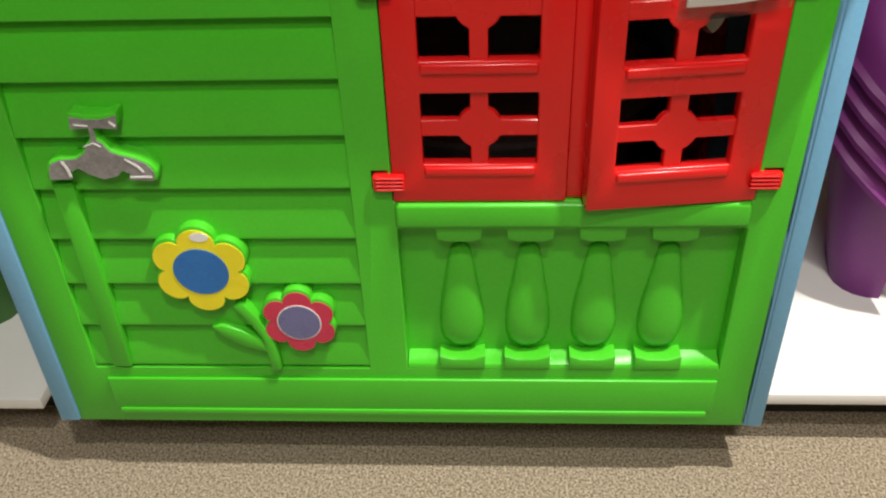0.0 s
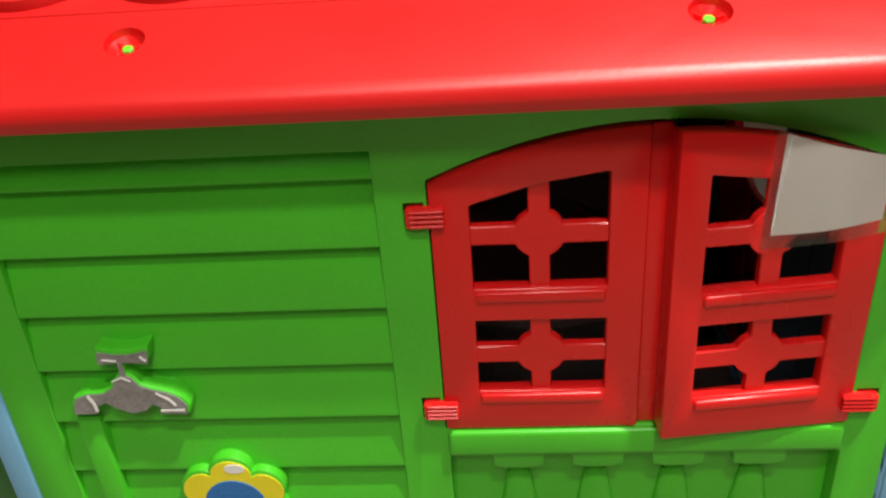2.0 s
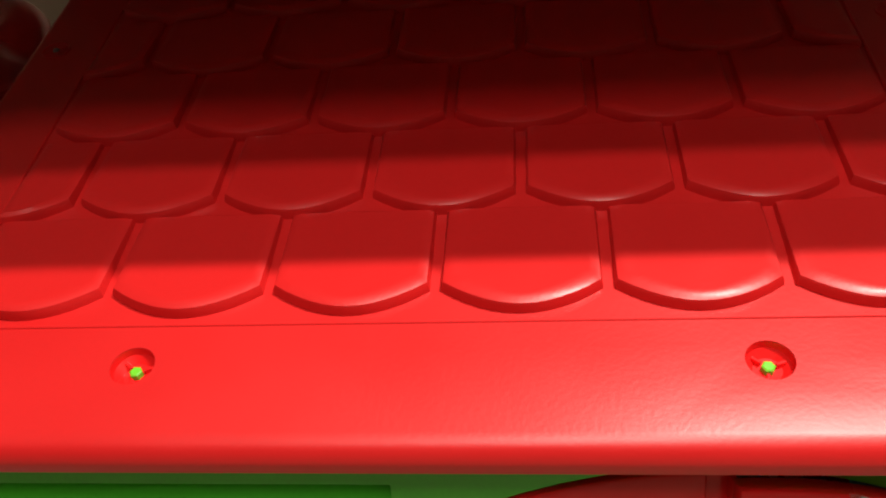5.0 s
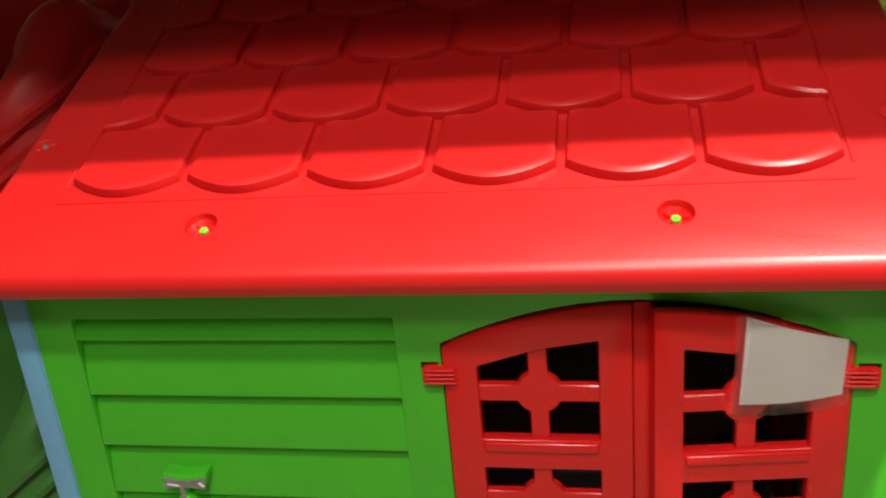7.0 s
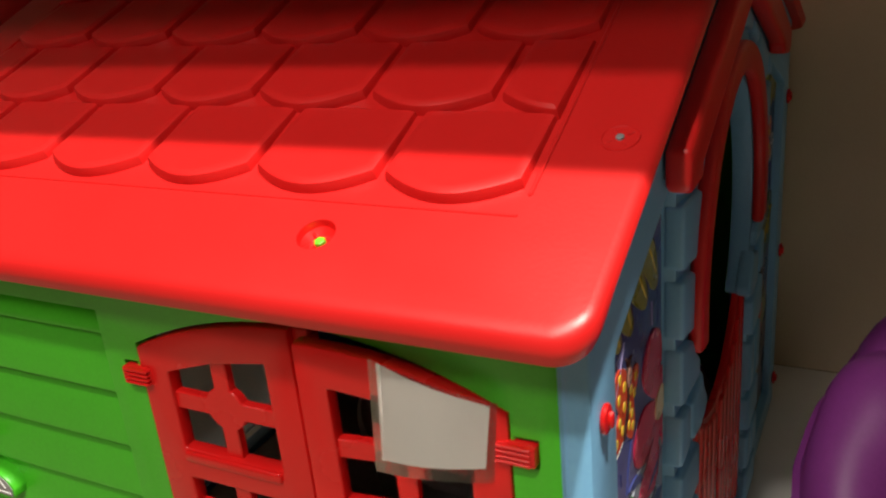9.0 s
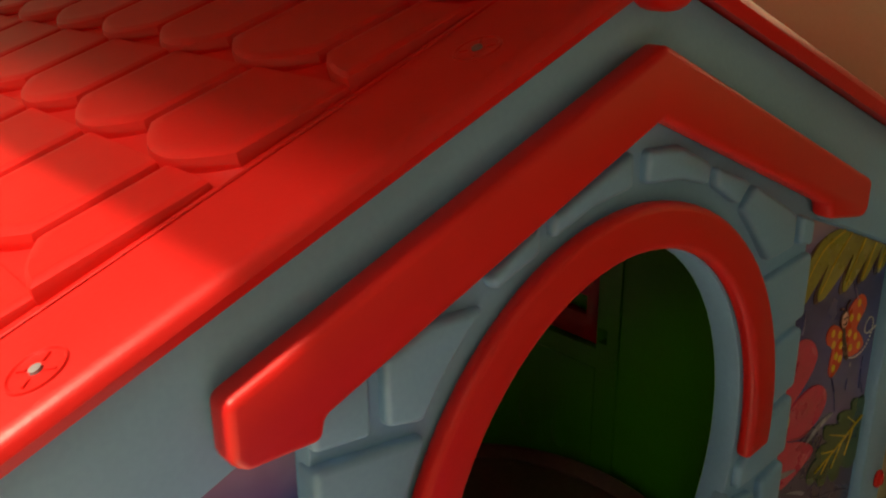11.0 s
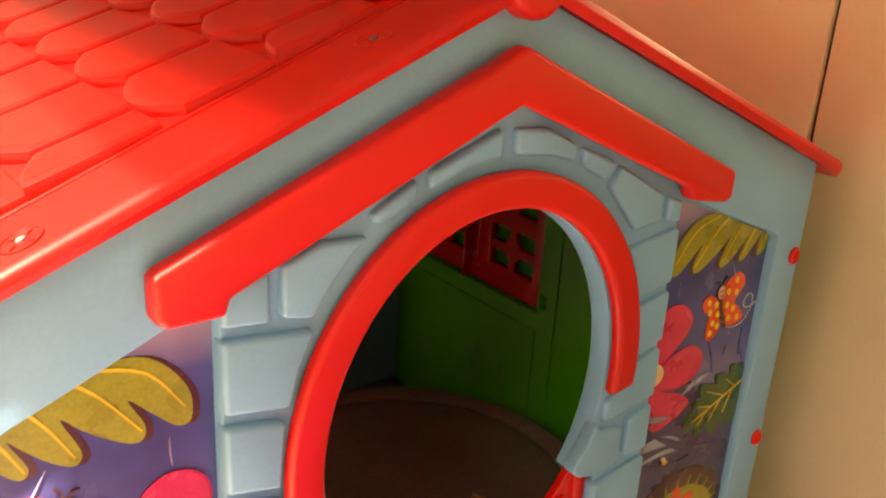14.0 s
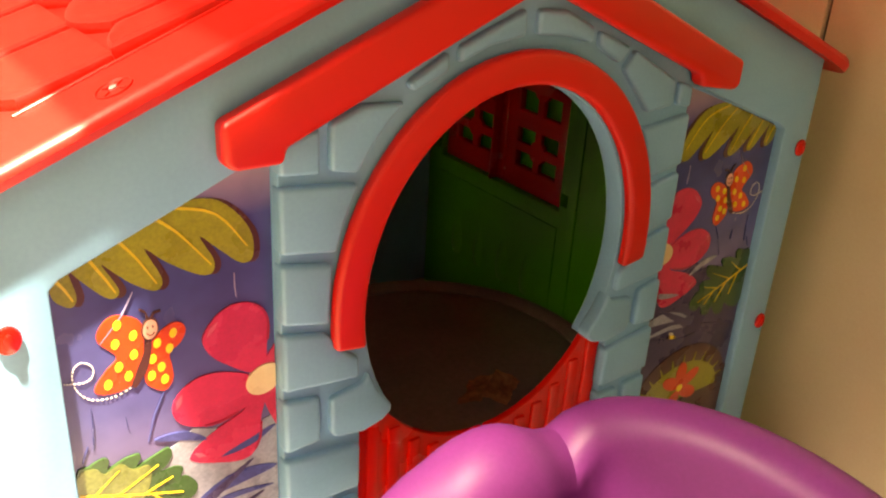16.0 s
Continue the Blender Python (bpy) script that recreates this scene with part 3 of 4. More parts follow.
def picture(far):
    f = far_u if far else (lambda u: u)
    z0 = -0.0130
    sheet = part("printed_sticker", plate([(f(u), v) for u, v in [(0.056, 0.132), (0.242, 0.132), (0.242, 0.766), (0.226, 0.764), (0.167, 0.740), (0.064, 0.697), (0.056, 0.688)]], z0 - 0.0005, z0), INK["evening"],
                 house, "glossy sticker with butterfly, leaves and flower", EAST)
    count = [0]

    def level(layer):
        count[0] += 1
        return z0 + 0.0005 * layer + 0.000006 * count[0]

    def cut(pts, side=0.2415, low=0.0568):
        """Trims an outline at the sheet's inner and outer edges."""
        for edge, sign in ((side, 1), (low, -1)):
            out = []
            for p, q in zip(pts, pts[1:] + pts[:1]):
                if sign * (p[0] - edge) <= 0:
                    out.append(p)
                if (p[0] - edge) * (q[0] - edge) < 0:
                    k = (edge - p[0]) / (q[0] - p[0])
                    out.append((edge, p[1] + k * (q[1] - p[1])))
            pts = out
        return pts

    def ink(name, pts, colour, layer=1):
        part(name, plate([(f(u), v) for u, v in cut(pts)], z0 - 0.0002, level(layer)), INK[colour], sheet, "", EAST)

    def line(name, pts, w, colour, layer=1):
        part(name, ribbon([(f(u), v) for u, v in pts], w, z0 - 0.0002, level(layer)), INK[colour], sheet, "", EAST)

    # the drooping leaf: five rounded fingers under a straight back
    fingers = [((0.192, 0.735), (0.212, 0.719), (0.225, 0.697), (0.225, 0.675), (0.214, 0.672), (0.196, 0.688), (0.179, 0.704)),
               ((0.190, 0.681), (0.188, 0.669), (0.178, 0.669), (0.160, 0.680), (0.146, 0.691), (0.133, 0.703)),
               ((0.145, 0.675), (0.142, 0.665), (0.134, 0.666), (0.120, 0.676), (0.108, 0.688), (0.099, 0.697)),
               ((0.110, 0.674), (0.107, 0.666), (0.100, 0.668), (0.090, 0.678), (0.081, 0.689), (0.074, 0.697)),
               ((0.078, 0.676), (0.075, 0.667), (0.069, 0.668), (0.061, 0.676))]
    rim = [q for g in fingers for q in g]
    back = [(0.058, 0.690), (0.066, 0.6965), (0.110, 0.7155), (0.164, 0.7385)]
    low = smooth([back[-1]] + rim + [back[0]], 4, False)
    ink("printed_shadow", back + [(u + 0.0045, v - 0.0005) for u, v in low[1:-1]], "brown", 1)
    ink("printed_frond", back + [(u - 0.0015, v + 0.0005) for u, v in low[1:-1]], "leaf", 2)
    for g, (a, b, c) in zip(fingers, (((0.155, 0.7345), (0.192, 0.722), (0.219, 0.687)), ((0.141, 0.7285), (0.160, 0.711), (0.186, 0.677)), ((0.111, 0.7155), (0.124, 0.698), (0.139, 0.671)), ((0.088, 0.705), (0.098, 0.687), (0.106, 0.671)), ((0.062, 0.6935), (0.068, 0.684), (0.0735, 0.672)))):
        line("printed_vein", smooth([a, b, c], 4, False), [0.0030 - 0.0002 * k for k in range(9)], "vein", 3)
    # butterfly
    ink("printed_wing", smooth([(0.124, 0.637), (0.110, 0.649), (0.098, 0.650), (0.089, 0.641), (0.088, 0.630), (0.101, 0.613), (0.092, 0.603), (0.083, 0.592), (0.081, 0.585), (0.090, 0.580), (0.104, 0.580), (0.115, 0.586), (0.122, 0.605)]), "wing", 2)
    ink("printed_wing", smooth([(0.127, 0.612), (0.136, 0.624), (0.148, 0.631), (0.157, 0.629), (0.160, 0.621), (0.155, 0.611), (0.145, 0.603), (0.146, 0.590), (0.146, 0.577), (0.139, 0.568), (0.130, 0.572), (0.122, 0.584)]), "wing", 2)
    for u, v in ((0.104, 0.642), (0.116, 0.629), (0.101, 0.625), (0.115, 0.611), (0.102, 0.603), (0.109, 0.592), (0.092, 0.589), (0.149, 0.622), (0.135, 0.616), (0.145, 0.608), (0.130, 0.602), (0.137, 0.592), (0.128, 0.586), (0.139, 0.579)):
        ink("printed_dot", oval(u, v, 0.0033, 0.0046, 0, 360, 14, -15), "dot", 3)
    line("printed_body", smooth([(0.1285, 0.622), (0.125, 0.606), (0.119, 0.592), (0.112, 0.580)], 3, False), [0.003, 0.005, 0.006, 0.007, 0.008, 0.0085, 0.008, 0.007, 0.006, 0.004], "brown", 3)
    ink("printed_head", oval(0.130, 0.631, 0.0074, 0.0105, 0, 360, 20, -10), "brown", 3)
    ink("printed_head", oval(0.130, 0.631, 0.0060, 0.0090, 0, 360, 20, -10), "skin", 4)
    for du in (-0.0022, 0.0022):
        ink("printed_mark", oval(0.130 + du, 0.6335, 0.0008, 0.0012, 0, 360, 8), "brown", 5)
    line("printed_mark", [(0.1268, 0.6285), (0.1285, 0.6262), (0.1312, 0.6260), (0.1332, 0.6278)], 0.0009, "brown", 5)
    line("printed_feeler", smooth([(0.1285, 0.641), (0.1275, 0.647), (0.1230, 0.651)], 3, False), 0.0015, "brown", 3)
    line("printed_feeler", smooth([(0.1320, 0.640), (0.1345, 0.645), (0.1400, 0.6455)], 3, False), 0.0015, "brown", 3)
    trail = smooth([(0.110, 0.580), (0.098, 0.576), (0.087, 0.576), (0.076, 0.580), (0.068, 0.590), (0.065, 0.602), (0.067, 0.612), (0.073, 0.616), (0.079, 0.613), (0.082, 0.607), (0.080, 0.600), (0.074, 0.597), (0.064, 0.599), (0.0575, 0.601)], 3, False)
    for a, b in zip(trail, trail[1:]):
        line("printed_dash", [a, (a[0] * 0.5 + b[0] * 0.5, a[1] * 0.5 + b[1] * 0.5)], 0.0008, "white", 2)
    # large flower, cut by the sheet's inner edge
    petals = ([(0.217, 0.560), (0.203, 0.569), (0.183, 0.586), (0.174, 0.603), (0.177, 0.615), (0.189, 0.628), (0.203, 0.634), (0.219, 0.632), (0.231, 0.622), (0.236, 0.606), (0.234, 0.584), (0.231, 0.560)],
              [(0.218, 0.556), (0.196, 0.567), (0.176, 0.571), (0.159, 0.567), (0.146, 0.555), (0.143, 0.541), (0.150, 0.528), (0.166, 0.519), (0.186, 0.517), (0.210, 0.524), (0.226, 0.540)],
              [(0.216, 0.534), (0.208, 0.521), (0.186, 0.512), (0.169, 0.503), (0.157, 0.492), (0.157, 0.484), (0.177, 0.474), (0.203, 0.466), (0.217, 0.470), (0.224, 0.485), (0.226, 0.509), (0.232, 0.534)],
              [(0.226, 0.560), (0.234, 0.572), (0.240, 0.580), (0.250, 0.592), (0.256, 0.560), (0.240, 0.545)],
              [(0.226, 0.540), (0.231, 0.520), (0.241, 0.494), (0.252, 0.480), (0.256, 0.520), (0.244, 0.548)])
    for k, pet in enumerate(petals):
        ink("printed_petal", smooth(pet), "pink", 2)
    for pet in petals[:3]:
        line("printed_shade", smooth(pet[-5:-1] if pet is petals[0] else pet[-4:-1], 3, False)[1:-1], 0.0022, "dark_pink", 3)
    for a, b in (((0.178, 0.609), (0.188, 0.621)), ((0.147, 0.545), (0.152, 0.558)), ((0.160, 0.491), (0.170, 0.485))):
        line("printed_glint", [a, ((a[0] + b[0]) / 2 - 0.0006, (a[1] + b[1]) / 2), b], [0.001, 0.005, 0.001], "pale_pink", 3)
    ink("printed_eye", oval(0.230, 0.549, 0.0185, 0.0155, 0, 360, 28, 20), "cream", 4)
    # undergrowth: grey ground with darker blades on the near sheet, a serrated leaf, a bush
    # The far sheet gets the dark ground, grey blades and only the dark leaf.
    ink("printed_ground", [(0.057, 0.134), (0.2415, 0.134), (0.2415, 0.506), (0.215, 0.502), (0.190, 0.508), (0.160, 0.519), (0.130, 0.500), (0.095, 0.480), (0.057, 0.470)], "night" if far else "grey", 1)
    for a, b, c, w in (((0.185, 0.478), (0.215, 0.484), (0.240, 0.494), 0.007), ((0.160, 0.437), (0.200, 0.447), (0.241, 0.446), 0.015), ((0.150, 0.420), (0.190, 0.428), (0.236, 0.424), 0.006), ((0.125, 0.520), (0.150, 0.515), (0.172, 0.503), 0.008)):
        pts = smooth([a, b, c], 4, False)
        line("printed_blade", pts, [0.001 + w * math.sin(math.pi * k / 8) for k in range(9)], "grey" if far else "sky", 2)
    leaf = [(0.057, 0.508), (0.068, 0.515), (0.080, 0.519), (0.085, 0.515), (0.083, 0.506), (0.096, 0.511), (0.110, 0.512), (0.111, 0.506), (0.107, 0.499), (0.122, 0.504), (0.136, 0.508), (0.139, 0.500), (0.134, 0.491), (0.127, 0.485), (0.140, 0.486),
            (0.148, 0.481), (0.145, 0.473), (0.152, 0.470), (0.160, 0.458), (0.157, 0.447), (0.146, 0.442), (0.138, 0.447), (0.133, 0.432), (0.120, 0.429), (0.116, 0.440), (0.105, 0.424), (0.092, 0.424), (0.090, 0.438), (0.076, 0.428), (0.057, 0.432)]
    ink("printed_leaf", smooth(leaf, 3), "dark_leaf", 3)
    if not far:
        ink("printed_leaf", smooth([(0.057, 0.506), (0.072, 0.512), (0.080, 0.503), (0.094, 0.508), (0.104, 0.498), (0.118, 0.497), (0.118, 0.480), (0.108, 0.462), (0.085, 0.452), (0.057, 0.452)], 3), "mid_leaf", 4)
    line("printed_vein", smooth([(0.0575, 0.489), (0.089, 0.476), (0.115, 0.466), (0.146, 0.455)], 3, False), [0.0028 - 0.0002 * k for k in range(10)], "vein", 5)
    for a, b in (((0.070, 0.484), (0.092, 0.502)), ((0.089, 0.476), (0.126, 0.494)), ((0.110, 0.467), (0.138, 0.476)), ((0.075, 0.482), (0.086, 0.450)), ((0.096, 0.473), (0.112, 0.445)), ((0.118, 0.465), (0.133, 0.447))):
        line("printed_vein", [a, b], [0.0020, 0.0008], "vein", 5)
    for pts, w in (([(0.062, 0.392), (0.100, 0.404), (0.140, 0.414), (0.180, 0.440), (0.216, 0.463)], 0.012), ([(0.060, 0.384), (0.110, 0.402), (0.160, 0.398), (0.226, 0.420)], 0.013)):
        c = smooth(pts, 4, False)
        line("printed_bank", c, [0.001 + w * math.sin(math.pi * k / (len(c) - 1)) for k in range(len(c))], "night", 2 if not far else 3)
    for u, v, a, b, colour in ((0.183, 0.412, 0.0070, 0.0028, "dot"), (0.190, 0.413, 0.0024, 0.0026, "brown"), (0.179, 0.411, 0.0012, 0.0026, "brown"), (0.186, 0.418, 0.0040, 0.0020, "white")):
        ink("printed_bee", oval(u, v, a, b, 0, 360, 14, 15), colour, 4)
    ink("printed_bush", [(0.057, 0.325)] + oval(0.150, 0.300, 0.092, 0.086, 164, 8, 16) + [(0.2415, 0.20), (0.057, 0.20)], "brown", 3)
    ink("printed_bush", oval(0.150, 0.298, 0.076, 0.060, 180, 0, 16), "leaf", 4)
    for k in range(11):
        a = radians(15 + 15 * k)
        line("printed_spike", [(0.150 + 0.074 * math.cos(a), 0.298 + 0.058 * math.sin(a)), (0.150 + 0.087 * math.cos(a), 0.298 + 0.075 * math.sin(a))], [0.005, 0.001], "leaf", 4)
    for tilt in (30, 88, 150, 210, 300):
        ink("printed_petal", oval(0.150 + 0.020 * math.cos(radians(tilt)), 0.318 + 0.024 * math.sin(radians(tilt)), 0.019, 0.010, 0, 360, 16, tilt), "wing", 5)
    ink("printed_eye", oval(0.150, 0.318, 0.006, 0.006, 0, 360, 12), "dot", 6)
    # wrinkles where the sticker has lifted; the upper ones carry painted lilac sheen
    for pts in ([(0.119, 0.668), (0.109, 0.650), (0.089, 0.628)], [(0.137, 0.566), (0.127, 0.545), (0.120, 0.520)], [(0.206, 0.664), (0.206, 0.650), (0.207, 0.640)], [(0.076, 0.570), (0.076, 0.550), (0.074, 0.530)], [(0.103, 0.553), (0.104, 0.540)], [(0.070, 0.535), (0.064, 0.520)]):
        line("sticker_crease", pts, [0.0004] + [0.0010] * (len(pts) - 2) + [0.0004], "sky" if pts[0][1] < 0.6 else "crease_sheen", 1)


INK["dark_pink"] = print_ink("dark_crimson", (0.40, 0.018, 0.055))
INK["pale_pink"] = print_ink("pale_crimson", (0.68, 0.12, 0.19))
INK["mid_leaf"] = print_ink("mid_leaf", (0.17, 0.21, 0.06), 0.3)
picture(False)
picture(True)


# ---- roof ----
ANG = math.atan(RISE)
XL, XR = -0.456, 0.442
LONG = 0.568 / math.cos(ANG)          # eave to ridge along the slope


def slope(front_side):
    """u along x, v up the slope from the eave, w out of the slope."""
    y, s, a = (-0.051, 1, ANG) if front_side else (DEEP + 0.051, -1, math.atan(BACK_RISE))
    o = (0, y, roof_z(y) if front_side else roof_back(y))
    v = (0, s * math.cos(a), math.sin(a))
    u = (s, 0, 0)
    return basis(u, v, (0, -s * math.sin(a), math.cos(a)), o)


def roof_tile(width, length, left=0.5, right=0.5):
    """A round-nosed tile, thick at its nose and fading into the roof at its head."""
    bm = bmesh.new()
    sag = 0.022
    steps = 12
    edge = [(-width * left + (width * (left + right)) * k / steps) for k in range(steps + 1)]
    nose = [(u, sag * (2 * u / width) ** 2 * (1 if abs(2 * u / width) < 0.98 else 1.0)) for u in edge]
    outline = nose + [(edge[-1], length), (edge[0], length)]
    inset = 0.0055
    cu, cv = (edge[0] + edge[-1]) / 2, length * 0.5
    rings = []
    for off, hgt in ((0.0, 0.0), (0.0004, 0.0048), (0.0018, 0.0088), (inset, 0.0108), (inset * 1.9, 0.0105)):
        ring = []
        for u, v in outline:
            d = Vector((cu - u, cv - v))
            uu = u + (off if u < cu else -off) * min(1.0, abs(d.x) / 0.03)
            vv = v + (off if v < cv else 0.0)
            fade = 1 - 0.66 * min(1.0, max(0.0, (vv - 0.01) / length))
            ring.append(bm.verts.new((uu, vv, hgt * fade)))
        rings.append(ring)
    n = len(outline)
    for lo, hi in zip(rings, rings[1:]):
        for k in range(n):
            bm.faces.new((lo[k], lo[(k + 1) % n], hi[(k + 1) % n], hi[k]))
    bm.faces.new(rings[-1])
    bmesh.ops.recalc_face_normals(bm, faces=bm.faces[:])
    return bm


PLUG = material("plug_green", (0.14, 0.55, 0.02), 0.5)


def roof_half(front_side):
    m = slope(front_side)
    a, b = (XL, XR) if front_side else (-XR, -XL)
    r = 0.030
    cups = [(x if front_side else -x, 0.058 / math.cos(ANG)) for x in (-0.213, 0.213)]

    def rim(d):
        """The outline drawn in by d, open at the ridge."""
        side = [LONG, 0.30, 0.12, 0.08, 0.055]
        return ([(a + d, v) for v in side] + oval(a + r, r, r - d, r - d, 180, 270, 8) + [(0.3 * a, d), (0, d), (0.3 * b, d)] +
                oval(b - r, r, r - d, r - d, 270, 360, 8) + [(b - d, v) for v in side[::-1]])

    def foot(v):
        k = min(1.0, max(0.0, (0.055 - v) / 0.035))
        return -0.0145 - (0.0065 if front_side else 0.003) * k * k * (3 - 2 * k)

    bm = bmesh.new()
    rings = []
    for d, mix, w in ((0.016, 1.0, 0.0), (0.005, 1.0, -0.002), (0.0012, 0.75, 0.0), (0.0, 0.45, -0.002), (0.0012, 0.0, -0.0048), (0.0042, 0.0, -0.0018), (0.0100, 0.0, 0.0)):
        rings.append([bm.verts.new((u, v + (foot(v) * mix + w) * RISE * 1.15 * min(1.0, max(0.0, (0.10 - v) / 0.06)), foot(v) * mix + w)) for u, v in rim(d)])
    for lo, hi in zip(rings, rings[1:]):
        for k in range(len(lo) - 1):
            bm.faces.new((lo[k], lo[k + 1], hi[k + 1], hi[k]))
    loop = rings[-1]
    edges = [bm.edges.get((p, q)) or bm.edges.new((p, q)) for p, q in zip(loop, loop[1:] + loop[:1])]
    for x, v in cups:
        ring = [bm.verts.new((u, w, 0.0)) for u, w in oval(x, v, 0.0158, 0.0158, 0, 360, 24)]
        deep = [bm.verts.new((p.co.x, p.co.y, -0.004)) for p in ring]
        edges += [bm.edges.new((p, q)) for p, q in zip(ring, ring[1:] + ring[:1])]
        for k in range(24):
            bm.faces.new((ring[k], ring[(k + 1) % 24], deep[(k + 1) % 24], deep[k]))
    bmesh.ops.triangle_fill(bm, use_beauty=True, edges=edges)
    bm.faces.new(rings[0][::-1])
    bm.faces.new([ring[0] for ring in rings])
    bmesh.ops.recalc_face_normals(bm, faces=bm.faces[:])
    roof = part("roof_panel", bm, ROOF_RED, house, "red plastic roof panel with moulded scalloped tiles", m)
    if not front_side:
        return
    row = 0.0935 / math.cos(ANG)
    pitch, first = 0.1225, -0.374
    full = mesh_of("roof_tile", roof_tile(pitch - 0.0080, row * 1.02), ROOF_RED)
    half_r = mesh_of("roof_tile_half", roof_tile(pitch - 0.0080, row * 1.02, 0.5, -0.02), ROOF_RED)
    half_l = mesh_of("roof_tile_half", roof_tile(pitch - 0.0080, row * 1.02, -0.02, 0.5), ROOF_RED)
    for k in range(5):
        v = 0.0965 / math.cos(ANG) + row * k
        off = 0.5 if k % 2 == 0 else 0.0
        for j in range(6):
            part("roof_tile", full, None, roof, "", m @ Matrix.Translation((first + pitch * (j + off) + (0 if k % 2 == 0 else pitch), v, 0.0))) if (k % 2 == 0 or j < 5) else None
        if k % 2:
            part("roof_tile", half_l, None, roof, "", m @ Matrix.Translation((first, v, 0.0)))
            part("roof_tile", half_r, None, roof, "", m @ Matrix.Translation((first + 6 * pitch, v, 0.0)))
    part("ridge_bead", block(-0.374, 0.350, LONG - 0.062, LONG - 0.052, 0.0, 0.006, 0.0025, 2), ROOF_RED, roof, "", m)
    part("edge_step", block(0.362, 0.3655, 0.110 / math.cos(ANG), LONG - 0.07, -0.001, 0.0016, 0.0008, 1), ROOF_RED, roof, "", m)
    part("edge_step", block(-0.3795, -0.376, 0.110 / math.cos(ANG), LONG - 0.07, -0.001, 0.0016, 0.0008, 1), ROOF_RED, roof, "", m)
    part("edge_step", block(-0.376, 0.3615, 0.0895 / math.cos(ANG), 0.0918 / math.cos(ANG), -0.001, 0.0011, 0.0005, 1), ROOF_RED, roof, "", m)
    for x in (-0.213, 0.213):
        v = 0.058 / math.cos(ANG)
        ring = lathe([(0.0165, -0.0180), (0.0165, -0.0008), (0.0157, -0.0008), (0.0148, -0.0060), (0.0095, -0.0110), (0.0040, -0.0112)], 28)
        cup = part("screw_cup", ring, RED, roof, "dished red screw cup", m @ Matrix.Translation((x, v, 0.0)))
        part("green_plug", lathe([(0.0046, -0.0112), (0.0046, -0.0070), (0.0034, -0.0062)], 6), PLUG, cup, "bright green plug", m @ Matrix.Translation((x, v, 0.0)))
        for a in (20, 140, 260):
            part("cup_rib", block(0.0055, 0.0125, -0.0012, 0.0012, -0.0116, -0.0070, 0.0004, 1), RED, cup, "", m @ Matrix.Translation((x, v, 0.0)) @ Matrix.Rotation(radians(a), 4, "Z"))
    for x, y in ((-0.432, 0.124), (0.411, 0.121), (0.403, 0.383), (-0.425, 0.383)):
        v = (y + 0.051) / math.cos(ANG)
        p = m @ Matrix.Translation((x, v, 0.0))
        cup = part("screw_cup", lathe([(0.0150, 0.0), (0.0147, 0.0012), (0.0138, 0.0012), (0.0130, 0.0002)], 28), ROOF_RED, roof, "", p)
        part("screw", lathe([(0.0034, 0.0003), (0.0032, 0.0018), (0.0015, 0.0024)], 10), STEEL, cup, "small steel screw", p)
        for a in (35, 125, 215, 305):
            part("cup_rib", block(0.0055, 0.0112, -0.0008, 0.0008, 0.0, 0.0012, 0.0003, 1), ROOF_RED, cup, "", p @ Matrix.Rotation(radians(a), 4, "Z"))


roof_half(True)
roof_half(False)


def ridge():
    prof = oval(MID, 0.992, 0.030, 0.030, 0, 360, 22)
    bm = plate([(y, z) for y, z in prof], XL + 0.004, XR + 0.004, (), 0.008, 3)
    bm.transform(Matrix(((0, 0, 1, 0), (1, 0, 0, 0), (0, 1, 0, 0), (0, 0, 0, 1))))
    bmesh.ops.recalc_face_normals(bm, faces=bm.faces[:])
    part("ridge_cap", bm, ROOF_RED, house, "rounded red ridge cap", Matrix.Identity(4))


ridge()
part("house_floor", block(X0 + 0.03, X1 - 0.028, 0.03, DEEP - 0.03, BASE + 0.002, BASE + 0.012, 0.001), LINO, house, "dark grey-brown floor panel", Matrix.Identity(4))


# ---- the price sheet taped to the shutter ----
def price_sheet():
    t = thing("price_sheet", "blank white paper in a clear plastic sleeve on a red shutter", "paper sign")

    def curl(w0, w1, h0, h1, d0, thick):
        bm = bmesh.new()
        nu, nv = 14, 8
        grid = [[None] * (nv + 1) for _ in range(nu + 1)]
        for i in range(nu + 1):
            for j in range(nv + 1):
                s, q = i / nu, j / nv
                x = w0 + (w1 - w0) * s + 0.004 * (q - 0.5)
                z = h0 + (h1 - h0) * q - 0.026 * s * q * (1.0) + 0.008 * s * (1 - q)
                y = -(d0 + (0.362 - x) * 0.114 + 0.005 * math.sin(math.pi * s) + 0.002 * (1 - q) * (1 - s) + 0.006 * (1 - q) * s)
                grid[i][j] = bm.verts.new((x, y, z))
        for i in range(nu):
            for j in range(nv):
                bm.faces.new((grid[i][j], grid[i + 1][j], grid[i + 1][j + 1], grid[i][j + 1]))
        bmesh.ops.solidify(bm, geom=bm.faces[:], thickness=thick)
        return bm

    part("paper", curl(0.267, 0.351, 0.618, 0.701, 0.0096, 0.0006), PAPER, t, "curling blank white paper")
    sleeve = part("sleeve", curl(0.260, 0.356, 0.606, 0.703, 0.0086, 0.0004), SLEEVE, t, "clear plastic sleeve")
    sleeve.visible_shadow = False


price_sheet()


